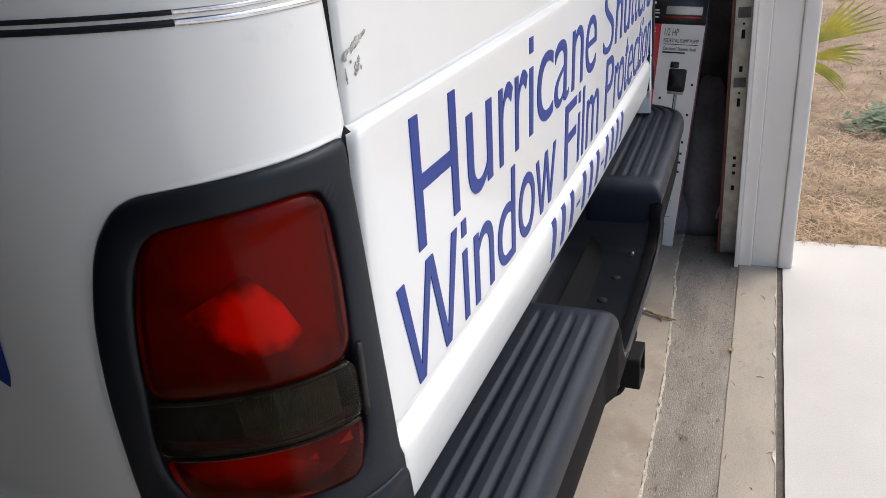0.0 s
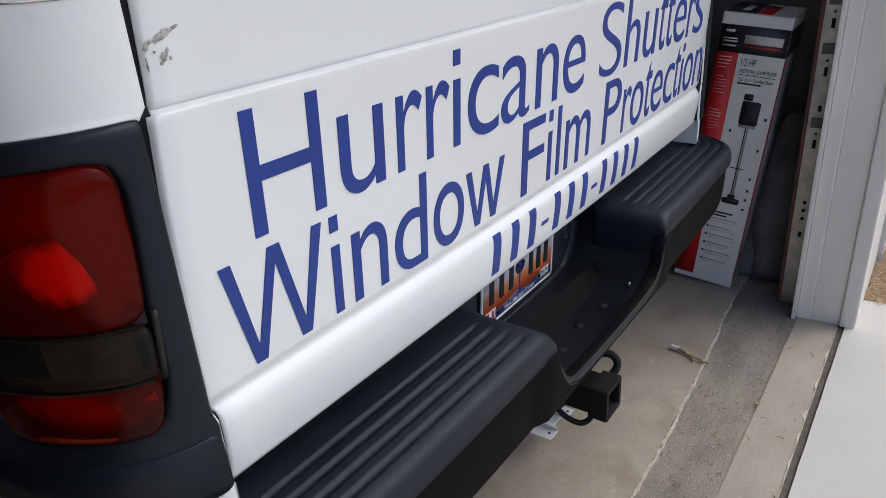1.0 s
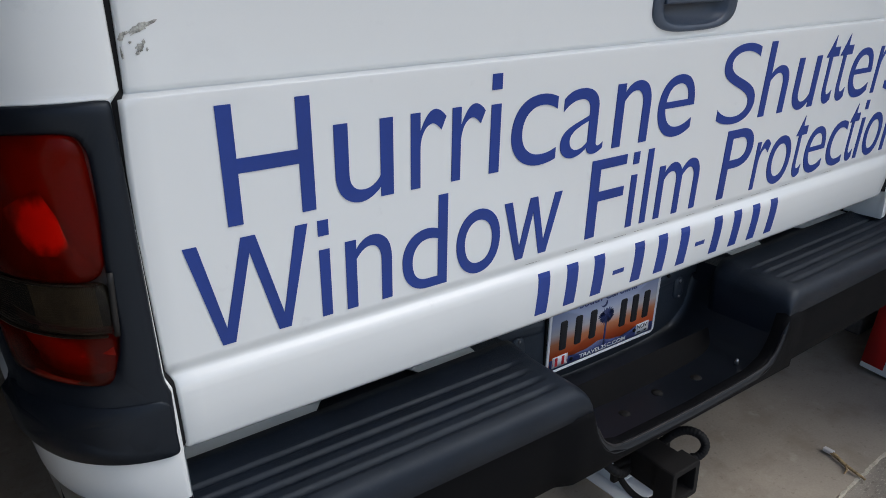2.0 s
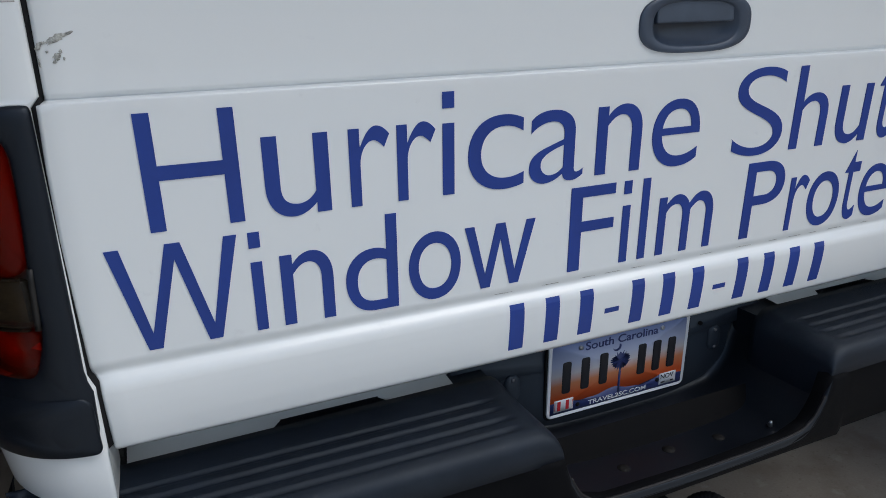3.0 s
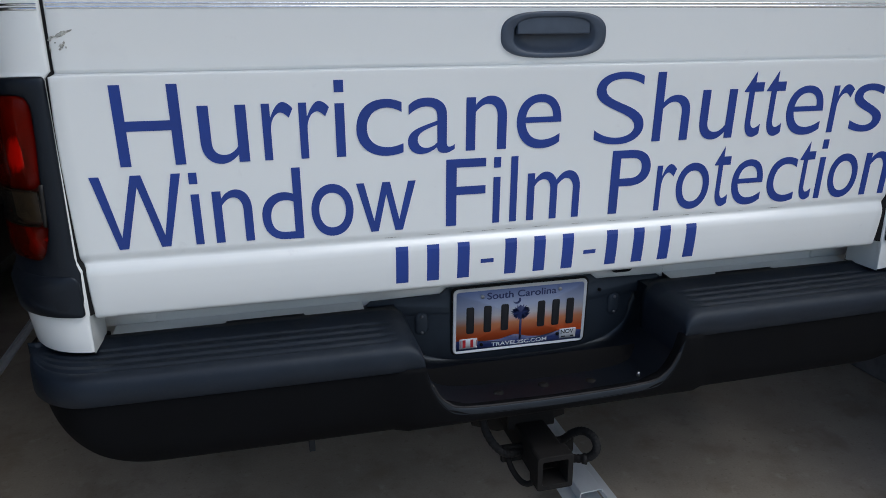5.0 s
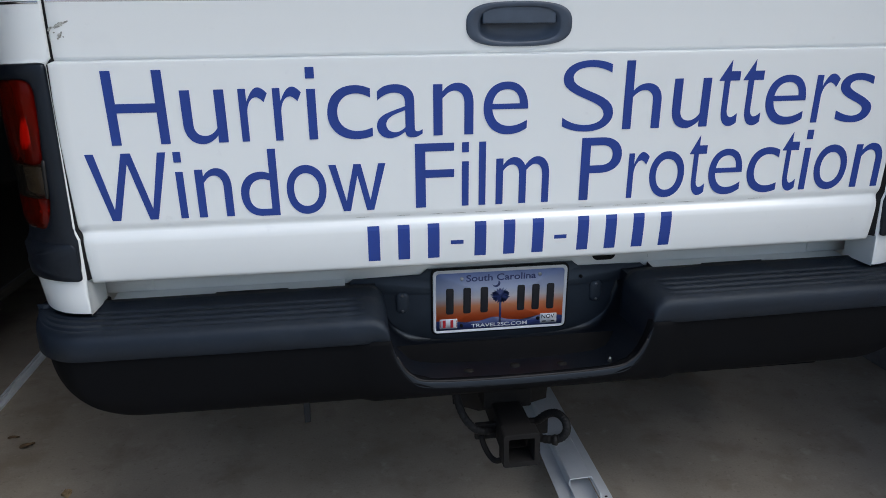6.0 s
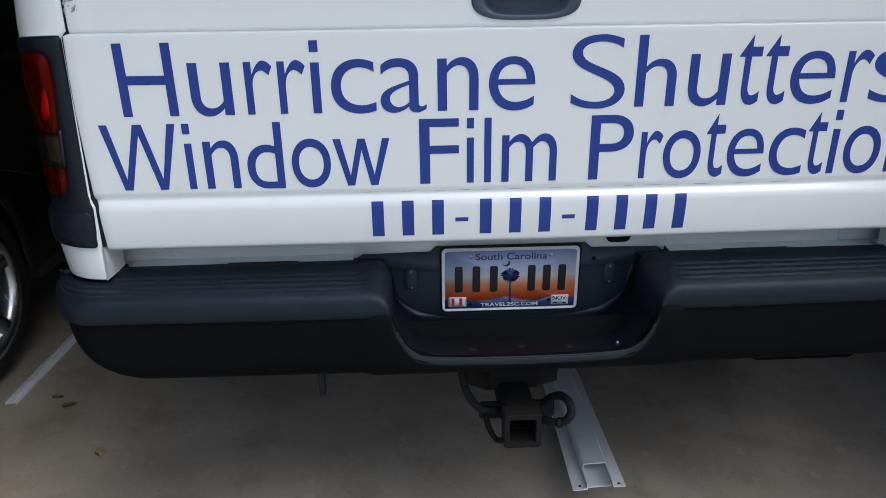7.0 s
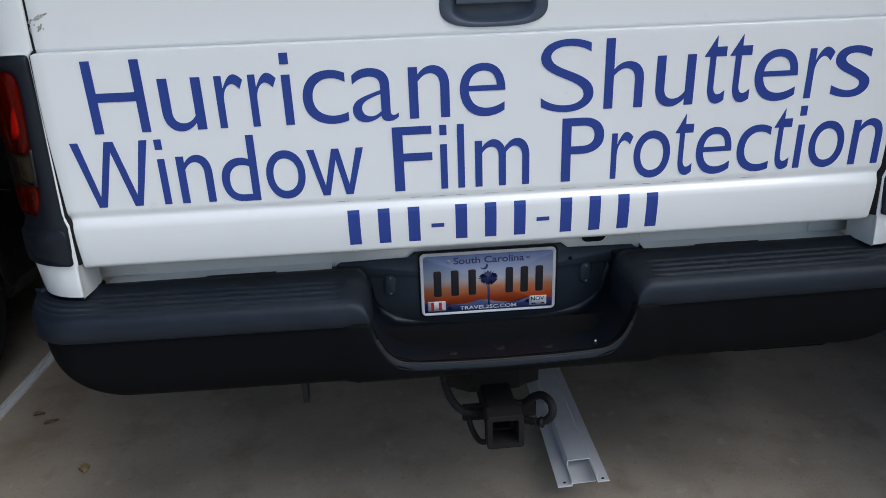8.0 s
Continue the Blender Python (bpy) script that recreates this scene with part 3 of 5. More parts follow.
def gate_bar(x0, x1, z0, z1):
    zz = np.linspace(z0, z1, 10)
    sheet("bar", [[on_gate(x, z, h) for z in zz] for x, h in ((x0, 0.0), (x0, 0.0006), (x1, 0.0006), (x1, 0.0))], BLUE, tailgate, smooth=False)


# the number line, as plain bars of its size
at, k = -0.312, 0.656 / 6200
for ch in "ddd-ddd-dddd":
    if ch == "d":
        gate_bar(at + 170 * k, at + 390 * k, 0.8085, 0.881)
        at += 556 * k
    else:
        gate_bar(at + 45 * k, at + 288 * k, 0.836, 0.8445)
        at += 333 * k

# tailgate latch handle
rings("handle_bezel", HANDLE, [(1.0, -0.002), (1.0, 0.0015), (0.985, 0.0035), (0.90, 0.004), (0.80, 0.0032), (0.765, 0.001), (0.70, -0.014), (0.45, -0.021), (0.0, -0.023)],
      on_gate, BEZEL, tailgate, "blue-grey plastic latch bezel")
part("latch_paddle", box_bm((-0.0685, -0.0046, 1.2545), (0.0685, 0.016, 1.2905), 0.0025), PADDLE, tailgate, "blue-grey pull paddle", m=Matrix.Translation((0, 0.0, 0)))
block("keyhole_mark", (0.0845, 0.0005, 1.268), (0.0865, 0.004, 1.277), PLATEWHITE, tailgate, "", 0.0006)

# chrome pinstripe and flaked paint on the gate
for z, h in ((1.3005, 0.0022), (1.3062, 0.0016)):
    sheet("pinstripe", [[on_gate(x, zz, hh) for zz, hh in ((z - h, 0.0), (z - h * 0.9, 0.0005), (z + h * 0.9, 0.0005), (z + h, 0.0))]
                        for x in np.linspace(GATE_MID - 0.800, GATE_MID + 0.800, 40)], CHROME, tailgate, "worn chrome pinstripe")


def flake(cx, cz, length, width, angle, seed):
    r2 = random.Random(seed)
    c, s = math.cos(radians(angle)), math.sin(radians(angle))
    pts = []
    for k in range(26):
        a = k / 26 * 2 * math.pi
        j = r2.uniform(0.62, 1.12)
        p, q = length / 2 * math.cos(a) * j, width / 2 * math.sin(a) * j
        pts.append((cx + c * p - s * q, cz + s * p + c * q))
    rings("paint_chip", pts, [(1.0, 0.0001), (0.97, 0.0005), (0.0, 0.0005)], on_gate, CHIP, tailgate)


for k in range(14):
    flake(-0.30 + 0.062 * k + 0.02 * math.sin(k * 7.3), 0.8985, 0.030 + 0.02 * math.sin(k * 3.1), 0.0011, 0, 40 + k)
for dx, dz, ln, wd, ang in ((0.0, 0.0, 0.026, 0.0072, 24), (-0.0165, -0.0070, 0.011, 0.0055, 60), (0.0120, 0.0046, 0.010, 0.0032, 22), (-0.0020, -0.0175, 0.0095, 0.0070, 42),
                            (0.0018, -0.0130, 0.0062, 0.0036, 70), (-0.0050, -0.0225, 0.0046, 0.0032, 10), (-0.0185, -0.0215, 0.0020, 0.0130, 5), (-0.0100, -0.0125, 0.0034, 0.0024, 0),
                            (-0.0125, -0.0042, 0.0060, 0.0030, 30), (0.0040, -0.0195, 0.0040, 0.0026, 80)):
    flake(-0.7945 + dx, 1.2620 + dz, ln, wd, ang, int(1000 * (dx + 0.1)) + int(9000 * (dz + 0.1)))

# sill behind the bumper, under the gate
SILL = ((0.050, 0.822), (0.095, 0.800), (0.131, 0.783), (0.138, 0.770))
sheet("sill_panel", [[(x, y, z) for y, z in (*SILL, (0.1410, 0.745), (0.1425, 0.715))] for x in np.linspace(-0.346, 0.346, 6)], WHITE, truck, "white sill under the tailgate")
for sx in (-1, 1):
    sheet("sill_panel", [[(sx * x, y, z) for y, z in (*SILL, (0.142, 0.728))] for x in np.linspace(0.346, 0.83, 6)], WHITE, truck, "white sill under the tailgate")
for sx in (-1, 1):
    o = [(sx * 0.793 + x, 0.750 + z) for x, z in rounded(0.104, 0.040, 0.007, 4)]
    rings("sill_cover", o, [(1.0, 0.0), (1.0, 0.003), (0.96, 0.004), (0.0, 0.004)],
          lambda u, v, h: (u, 0.1380 + (0.770 - v) * 0.095 - h, v), WHITE, truck, "small pressed sill cover")
for sx in (-1, 1):
    for a, b, ca, cb in ((0.345, 0.464, 0.0, 0.018), (0.612, 0.815, 0.024, 0.0)):
        sheet("sill_flange", [[(sx * x, y, z) for y, z in ((0.1415, 0.729), (0.112, 0.7265), (back, 0.7240))] for x, back in ((a, 0.114 if ca else 0.082), (a + ca + 0.001, 0.082), (b - cb - 0.001, 0.082), (b, 0.114 if cb else 0.082))], WHITE, truck, "white sill flange with a cut-out")
    sheet("sill_flange", [[(sx * x, y, z) for y, z in ((0.1412, 0.7289), (0.125, 0.7278), (0.1125, 0.7266))] for x in (0.462, 0.55, 0.616)], WHITE, truck, "white sill flange behind the cut-out")
    block("bumper_shelf", (sx * 0.55 - 0.27, 0.0825, 0.66), (sx * 0.55 + 0.27, 0.20, 0.7185), PAD, truck)
rings("drain_notch", [(0.236 + x, 0.760 + z * (1 if z < 0 else 0.4)) for x, z in rounded(0.055, 0.034, 0.014, 6)], [(1.0, 0.0), (0.9, 0.002), (0.0, 0.002)],
      lambda u, v, h: (u, 0.128 - h, v), RUBBER, truck, "black rubber stop")

# bed corner: plan curve from the gate opening round to the side
CA, CB, CN = 0.146, 0.255, 2.2


def plan_point(q):
    """q runs 0..1 round the corner, then on along the side by metres."""
    if q <= 1:
        a = q * math.pi / 2
        return (-0.832 - CA * math.sin(a) ** (2 / CN), CB - CB * math.cos(a) ** (2 / CN))
    return (-0.978 - 0.012 * math.sin(min(1, (q - 1) / 2) * math.pi), CB + (q - 1))


QS = [*np.linspace(0, 1, 61), *(1 + np.linspace(0.03, 2.0, 60))]
PLAN = [plan_point(q) for q in QS]
LEN = np.concatenate([[0], np.cumsum([math.dist(a, b) for a, b in zip(PLAN, PLAN[1:])])])
PX, PY = [p[0] for p in PLAN], [p[1] for p in PLAN]


def swell(z):
    """How far the side stands out at a height."""
    return float(np.interp(z, [0.45, 0.60, 0.80, 0.855, 0.866, 0.90, 1.10, 1.22, 1.33, 1.385, 1.40], [-0.06, -0.025, 0.0, 0.004, -0.006, -0.004, 0.0, 0.0, -0.008, -0.016, -0.035]))


def bed_edge(z):
    """How far the edge beside the gate comes in where the gate is narrower."""
    return float(np.interp(z, [0.79, 0.882, 0.898, 1.196, 1.207, 1.40], [0.006, 0.006, 0.0, 0.0, 0.009, 0.011]))


def on_side(u, z, h):
    x, y = float(np.interp(u, LEN, PX)), float(np.interp(u, LEN, PY))
    d = 0.002
    ax, ay = float(np.interp(u - d, LEN, PX)), float(np.interp(u - d, LEN, PY))
    bx, by = float(np.interp(u + d, LEN, PX)), float(np.interp(u + d, LEN, PY))
    n = Vector((-(by - ay), bx - ax, 0)).normalized()
    k = min(1.0, u / 0.12)
    return (x + n.x * (h + swell(z) * k) + bed_edge(z) * max(0.0, 1 - u / 0.12), y + n.y * (h + swell(z) * k), z)


HOUSING = dense(smooth_outline([(0.0045, 0.800), (0.256, 0.806), (0.256, 0.900), (0.253, 0.940), (0.2445, 1.020), (0.231, 1.084), (0.220, 1.119), (0.209, 1.148), (0.196, 1.170), (0.180, 1.187), (0.163, 1.1945), (0.13, 1.1965), (0.08, 1.1985), (0.014, 1.2000), (0.0006, 1.1985), (0.0006, 1.185), (0.0006, 1.10), (0.0016, 0.90)], 0.034), 0.008)
OPENING = dense(smooth_outline([(0.034, 0.955), (0.050, 0.907), (0.120, 0.899), (0.200, 0.903), (0.221, 0.940), (0.209, 1.020), (0.200, 1.070), (0.191, 1.105), (0.181, 1.136), (0.167, 1.158), (0.148, 1.167), (0.100, 1.171), (0.050, 1.172), (0.035, 1.168), (0.0285, 1.150), (0.0295, 1.10), (0.036, 1.03)], 0.026), 0.006)
BODYHOLE = [(0.10 + (u - 0.10) * 0.95, 1.0 + (z - 1.0) * 0.965) for u, z in HOUSING]


def lens_outline(lo, hi, inset):
    """The part of the lamp opening between two heights, as a rounded outline."""
    def span(z):
        us = [u for (u, v), (u2, v2) in zip(OPENING, OPENING[1:] + OPENING[:1]) if min(v, v2) - 0.004 <= z <= max(v, v2) + 0.004]
        return (min(us), max(us)) if us else None
    zz = np.linspace(lo, hi, 9)
    sp = [span(min(max(z, 0.912), 1.160)) for z in zz]
    left = [(s[0] + inset, z) for s, z in zip(sp, zz)]
    right = [(s[1] - inset, z) for s, z in zip(sp, zz)]
    return dense(smooth_outline([*[right[-1 - i] for i in range(0, 9, 4)], *[left[i] for i in range(0, 9, 4)]], 0.024), 0.006)


def mirror(sx, f):
    """The same place on either side; the bed's opening sits a little off the middle."""
    dx, dy = (-0.018, 0.009) if sx > 0 else (0.003, 0.007)
    return lambda u, v, h: (-sx * f(u, v, h)[0] + dx, f(u, v, h)[1] + dy, f(u, v, h)[2])


for sx in (-1, 1):
    place = mirror(sx, on_side)
    us = sorted({0.0, 0.0015, *np.round(np.linspace(0.006, 0.30, 60), 4), *np.round(np.linspace(0.31, 2.30, 60), 4)})
    zz = sorted({*np.round(np.linspace(0.45, 0.735, 12), 4), *np.round(np.linspace(0.74, 1.40, 76), 4), 0.882, 0.898, 1.196, 1.207})

    def open_cell(i, j, us=us, zz=zz):
        u, z = (us[i] + us[i + 1]) / 2, (zz[j] + zz[j + 1]) / 2
        y = float(np.interp(u, LEN, PY))
        if math.hypot(y - 1.22, z - 0.40) < 0.46 or (u < 0.30 and z < 0.728):
            return True
        return inside(u, z, BODYHOLE)

    rows = [[place(0.0, z, -0.012) for z in zz], *[[place(u, z, {0.0: -0.0035, 0.0015: -0.0006}.get(u, 0.0)) for z in zz] for u in us]]
    side = sheet("bedside", rows, WHITE, truck, "white bed side with rounded rear corner", skip=lambda i, j: False if i == 0 and zz[j] > 0.73 else (True if i == 0 else open_cell(i - 1, j)))
    # lower corner return and inner bed wall
    sheet("corner_return", [[place(0.0, z, -d) for d in (0.0, 0.03, 0.09)] for z in np.linspace(0.732, 0.80, 6)], WHITE, truck)
    sheet("bed_rail", [[(sx * 0.965, y, 1.398), (sx * 0.95, y, 1.404), (sx * 0.86, y, 1.404), (sx * 0.845, y, 1.39), (sx * 0.845, y, 0.86)] for y in np.linspace(0.06, 2.2, 8)], BEDWHITE, truck, "bed rail and inner bed wall")
    # same chrome tape round the side; its dark reflection is in the colour
    for z, hh, mt in ((1.2985, 0.0022, CHROMEDARK), (1.3048, 0.0016, CHROMEDARK)):
        sheet("pinstripe", [[place(u, z + d + 0.055 * min(max(0.0, u - 0.07), 0.3), h) for d, h in ((-hh, 0.0), (-hh, 0.0008), (hh, 0.0008), (hh, 0.0))] for u in [*np.linspace(0.106, 0.40, 60), *np.linspace(0.42, 2.2, 50)]], mt, truck, "chrome pinstripe with a dark reflection in its colour")
        sheet("pinstripe", [[place(u, z + d + 0.055 * max(0.0, u - 0.07), h) for d, h in ((-hh, 0.0), (-hh, 0.0006), (hh, 0.0006), (hh, 0.0))] for u in np.linspace(0.004, 0.1055, 14)], CHROME, truck, "worn chrome pinstripe")
    # rolled rim of the bed side round the lamp
    edge = [q for q in HOUSING if q[0] > 0.007]
    k0 = max(range(len(edge)), key=lambda i: math.dist(edge[i], edge[i - 1]))
    edge = edge[k0:] + edge[:k0]
    sheet("lamp_rim", [[place(0.10 + (u - 0.10) * k + (0.004 if k < 1 else 0.0), 1.0 + (v - 1.0) * (1 + (k - 1) * 0.55), h) for k, h in ((1.050, 0.0002), (1.036, 0.0003), (1.020, 0.0006), (1.010, 0.0008), (1.002, 0.0003), (0.998, -0.004))] for u, v in edge], WHITE, truck, "rolled white rim round the lamp")
    # tail lamp
    lamp = link_mesh("tail_lamp", bpy.data.meshes.new("tail_lamp"), TRIM, truck, "red tail lamp with smoked reversing lens in a black housing")
    n = len(HOUSING)
    ring_in = []
    cu = (0.105, 1.03)
    for u, v in HOUSING:
        a = math.atan2(v - cu[1], u - cu[0])
        best = min(OPENING, key=lambda p: abs((math.atan2(p[1] - cu[1], p[0] - cu[0]) - a + math.pi) % (2 * math.pi) - math.pi))
        ring_in.append(best)
    rows = [[place(u, v, h0) for u, v in ring] for ring, h0 in (
        (HOUSING, -0.012), (HOUSING, 0.0005), *[([(a + (c - a) * k, b + (d - b) * k) for (a, b), (c, d) in zip(HOUSING, ring_in)], h)
                                             for k, h in ((0.05, 0.0030), (0.14, 0.0048), (0.30, 0.0058), (0.55, 0.0054), (0.80, 0.0040), (0.94, 0.0022))], (ring_in, -0.001), (ring_in, -0.055))]
    sheet("housing", rows, TRIM, lamp, "black lamp surround", wrap=True)
    rings("inner_shell", OPENING, [(1.0, -0.050), (0.6, -0.056), (0.0, -0.058)], place, LAMPBACK, lamp)
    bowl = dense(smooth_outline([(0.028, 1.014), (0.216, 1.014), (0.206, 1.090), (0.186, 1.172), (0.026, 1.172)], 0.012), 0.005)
    rings("reflector", bowl, [(1.0, -0.012), (0.85, -0.016), (0.65, -0.020), (0.4, -0.023), (0.2, -0.024), (0.0, -0.0245)], place, BOWL, lamp, "silver reflector with a painted glow")
    # the hot spot's glow is in the facet's colour, brightest at its core
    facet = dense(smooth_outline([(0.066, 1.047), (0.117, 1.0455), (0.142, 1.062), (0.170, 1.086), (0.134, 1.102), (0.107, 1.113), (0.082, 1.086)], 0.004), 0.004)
    rings("reflector_facet", facet, [(1.0, -0.0165), (0.6, -0.0160), (0.0, -0.0155)], lambda u, v, h, place=place: place(u, v, h - (v - 1.08) * 0.22), FACET, lamp, "reflector facet with its glow in the colour")
    # glints in the turn lamp, drawn as pale triangles
    for tri in (((0.046, 0.931), (0.062, 0.934), (0.047, 0.942)), ((0.084, 0.927), (0.095, 0.929), (0.085, 0.935))):
        rings("reflector_facet", dense(tri, 0.006), [(1.0, -0.012), (0.0, -0.0125)], place, LAMPMID, lamp, "pale triangle for a glint")
    rings("turn_reflector", dense(smooth_outline([(0.036, 0.896), (0.228, 0.896), (0.224, 0.966), (0.036, 0.966)], 0.008), 0.006), [(1.0, -0.014), (0.7, -0.022), (0.0, -0.026)], place, TURNBOWL, lamp, "turn lamp reflector with a painted glow")
    sheet("ribbed_reflector", [[place(0.052 + 0.0011 * k, z, -0.009 - (0.0012 if k % 2 else 0.0)) for z in (0.966, 0.980, 1.000, 1.018)] for k in range(84)], RIBBED, lamp, "fine upright ribs behind the smoked lens", smooth=False)
    sheet("marker_strip", [[place(0.0310 + (1.03 - z) * 0.07 + d, z, h) for d, h in ((-0.0030, 0.003), (-0.0026, 0.0058), (0.0026, 0.0058), (0.0030, 0.003))] for z in np.linspace(0.962, 1.032, 6)], MARKER, lamp, "thin clear marker strip", caps=True)
    bulge = [(1.0, -0.006), (1.0, 0.000), (0.975, 0.003), (0.90, 0.0055), (0.6, 0.007), (0.0, 0.0075)]
    rings("brake_lens", lens_outline(1.022, 1.172, 0.0015), bulge, place, RED, lamp, "red brake lens")
    for z0, z1 in ((1.0200, 1.0220), (0.9620, 0.9635)):
        sheet("lens_edge", [[place(u, z, h) for z, h in ((z0, 0.0), (z0, 0.0066), (z1, 0.0066), (z1, 0.0))] for u in np.linspace(0.044, 0.205, 24)], SMOKE, lamp, "thin clear edge between the lenses")
    rings("reverse_lens", lens_outline(0.9635, 1.020, 0.001), [(1.0, -0.006), (1.0, 0.001), (0.98, 0.004), (0.85, 0.006), (0.0, 0.0065)], place, SMOKE, lamp, "smoked reversing lens")
    rings("turn_lens", lens_outline(0.902, 0.962, 0.003), bulge, place, RED, lamp, "red turn lens")
    # lower cap of the housing steps out a little
    lower = dense(smooth_outline([(0.004, 0.802), (0.254, 0.808), (0.251, 0.872), (0.10, 0.876), (0.012, 0.876), (0.005, 0.866)], 0.008), 0.008)
    rings("lower_cap", lower, [(1.0, 0.002), (0.997, 0.0058), (0.97, 0.0078), (0.5, 0.0085), (0.0, 0.0085)], place, TRIM, lamp)
    # shade in the gap beside the gate, drawn as a dark strip
    sheet("gap_shade", [[(GATE_MID + sx * (gate_half(z) - 0.004), gate_y(z) + 0.020, z), (GATE_MID + sx * (gate_half(z) + 0.0004), gate_y(z) + 0.0075, z), (sx * (0.8232 - bed_edge(z)) - (0.0065 if sx < 0 else 0.009), 0.0115 if sx < 0 else 0.0135, z), (sx * 0.834 - (0.006 if sx < 0 else 0.009), 0.019 if sx < 0 else 0.020, z)]
                        for z in sorted({*np.linspace(0.80, 1.40, 40), 0.884, 0.897, 1.198, 1.206})], RUBBER, truck, "dark strip standing in for shade beside the tailgate")

# last letter of the side lettering: an arch and its two legs
ARCH = [(0.367, 1.0245), (0.3605, 1.036), (0.3525, 1.067), (0.345, 1.090), (0.3435, 1.099), (0.347, 1.110), (0.354, 1.116), (0.365, 1.120), (0.378, 1.120), (0.392, 1.115), (0.405, 1.105), (0.415, 1.091), (0.423, 1.073), (0.434, 1.045), (0.442, 1.0205)]
path = [Vector((float(np.interp(k, range(len(ARCH)), [p[0] for p in ARCH])), float(np.interp(k, range(len(ARCH)), [p[1] for p in ARCH])))) for k in np.linspace(0, len(ARCH) - 1, 60)]
stroke = []
for i, p in enumerate(path):
    d = (path[min(i + 1, len(path) - 1)] - path[max(i - 1, 0)]).normalized()
    stroke.append([on_side(p.x - d.y * w, p.y + d.x * w, 0.0008) for w in (-0.0085, 0.0085)])
sheet("side_letter", stroke, BLUE, truck, "blue vinyl letter of the side sign")

# ---- rear step bumper ----
bumper = link_mesh("rear_bumper", bpy.data.meshes.new("rear_bumper"), PAD, truck, "dark grey step bumper with ribbed tread pads")
BH = 0.950


def front_y(x):
    a = abs(x)
    e = min(1.0, max(0.0, (a - 0.815) / (BH - 0.815)))
    return -0.095 + 0.010 * (a / 0.8) ** 2 + 0.205 * (1 - math.sqrt(max(0.0, 1 - e ** 2.2)))


GROOVES = (0.034, 0.062, 0.090, 0.118)
PAD_TOP, PAD_LOW, PAD_BACK = 0.726, 0.677, 0.081


def pad_rows(sx):
    """Cross sections from the rounded inner end to the rounded outer corner."""
    stations = [*(0.263 + 0.040 * (1 - np.cos(np.linspace(0.0, 1.0, 9) * math.pi / 2))), *np.linspace(0.31, 0.80, 38), *(0.815 + (BH - 0.815) * np.sin(np.linspace(0.05, 1.0, 26) * math.pi / 2))]
    rows = []
    for a in stations:
        f = front_y(a)
        inner = min(1.0, max(0.0, (a - 0.263) / 0.040))
        drop = 0.034 * (1 - math.sqrt(max(0.0, 1 - (1 - inner) ** 2)))
        deep = 0.0044 * min(1.0, max(0.0, (a - 0.312) / 0.015)) * min(1.0, max(0.0, (0.915 - a) / 0.015))
        zt = PAD_TOP - drop
        lift = (PAD_TOP - drop - PAD_LOW) / (PAD_TOP - PAD_LOW)
        r = [(sx * a, f + 0.006, PAD_LOW - 0.004), (sx * a, f, PAD_LOW)]
        r += [(sx * a, f + d, zt - h * lift) for d, h in ((0.0, 0.026), (0.0018, 0.016), (0.006, 0.0075), (0.012, 0.003), (0.020, 0.0005))]
        room = max(0.002, PAD_BACK - f)
        squeeze = min(1.0, room / 0.17)
        for nn in np.linspace(0.024, 0.130, 50):
            d = sum(max(0.0, 1 - ((nn - g) / 0.0075) ** 2) for g in GROOVES)
            r.append((sx * a, f + 0.020 * min(1.0, room / 0.06) + (nn - 0.020) * squeeze if room > 0.06 else f + 0.4 * room + 0.4 * room * (nn - 0.024) / 0.106, zt - deep * d * squeeze))
        end = min(r[-1][1], PAD_BACK - 0.001)
        for k in (0.35, 0.7, 1.0):
            r.append((sx * a, end + (PAD_BACK - end) * k, zt + 0.009 * k * min(1.0, inner + 0.4)))
        r.append((sx * a, PAD_BACK, 0.64))
        rows.append(r)
    return rows


for sx in (-1, 1):
    rows = pad_rows(sx)
    inner_end = [[(sx * 0.2620, p[1], min(p[2], 0.640) - 0.03) for p in rows[0]], [(sx * 0.2622, p[1], p[2] - 0.008) for p in rows[0]]]
    sheet("step_pad", [*inner_end, *rows], PAD, bumper, "ribbed dark grey plastic step pad")
    tube("bolt_head", [(sx * 0.826, 0.095, 0.700), (sx * 0.826, 0.095, 0.734)], 0.011, RUBBER, bumper)

# valance along the whole width
stations = [*np.linspace(-0.922, -0.74, 22), *np.linspace(-0.72, -0.27, 18), *np.linspace(-0.262, 0.262, 53), *np.linspace(0.27, 0.72, 18), *np.linspace(0.74, 0.922, 22)]
rows = []
for x in stations:
    a = abs(x)
    e = min(1.0, max(0.0, (a - 0.735) / 0.187))
    zb = 0.546 + 0.126 * (0.6 * e ** 2 + 0.4 * (1 - math.sqrt(max(0.0, 1 - e ** 2))))
    f = front_y(x * 1.012) + 0.008
    top = PAD_LOW + 0.006
    if a < 0.262:
        top = min(top, float(np.interp(a, [0.0, 0.178, 0.224, 0.247, 0.262], [0.5835, 0.588, 0.604, 0.636, 0.676])) - 0.002)
    if a < 0.30:
        f = -0.098
    rows.append([(x, f + 0.03, top - 0.006), (x, f + 0.012, top), (x, f + 0.003, top - 0.004), (x, f, top - 0.012), *[(x, f + 0.004 * k * k, top - 0.012 + (zb + 0.012 - top + 0.012) * k) for k in (0.33, 0.66, 1.0)],
                 (x, f + 0.014, zb + 0.003), (x, f + 0.03, zb), (x, f + 0.10, zb + 0.006), (x, f + 0.16, zb + 0.05)])
sheet("valance", rows, VALANCE, bumper, "black lower bumper face")

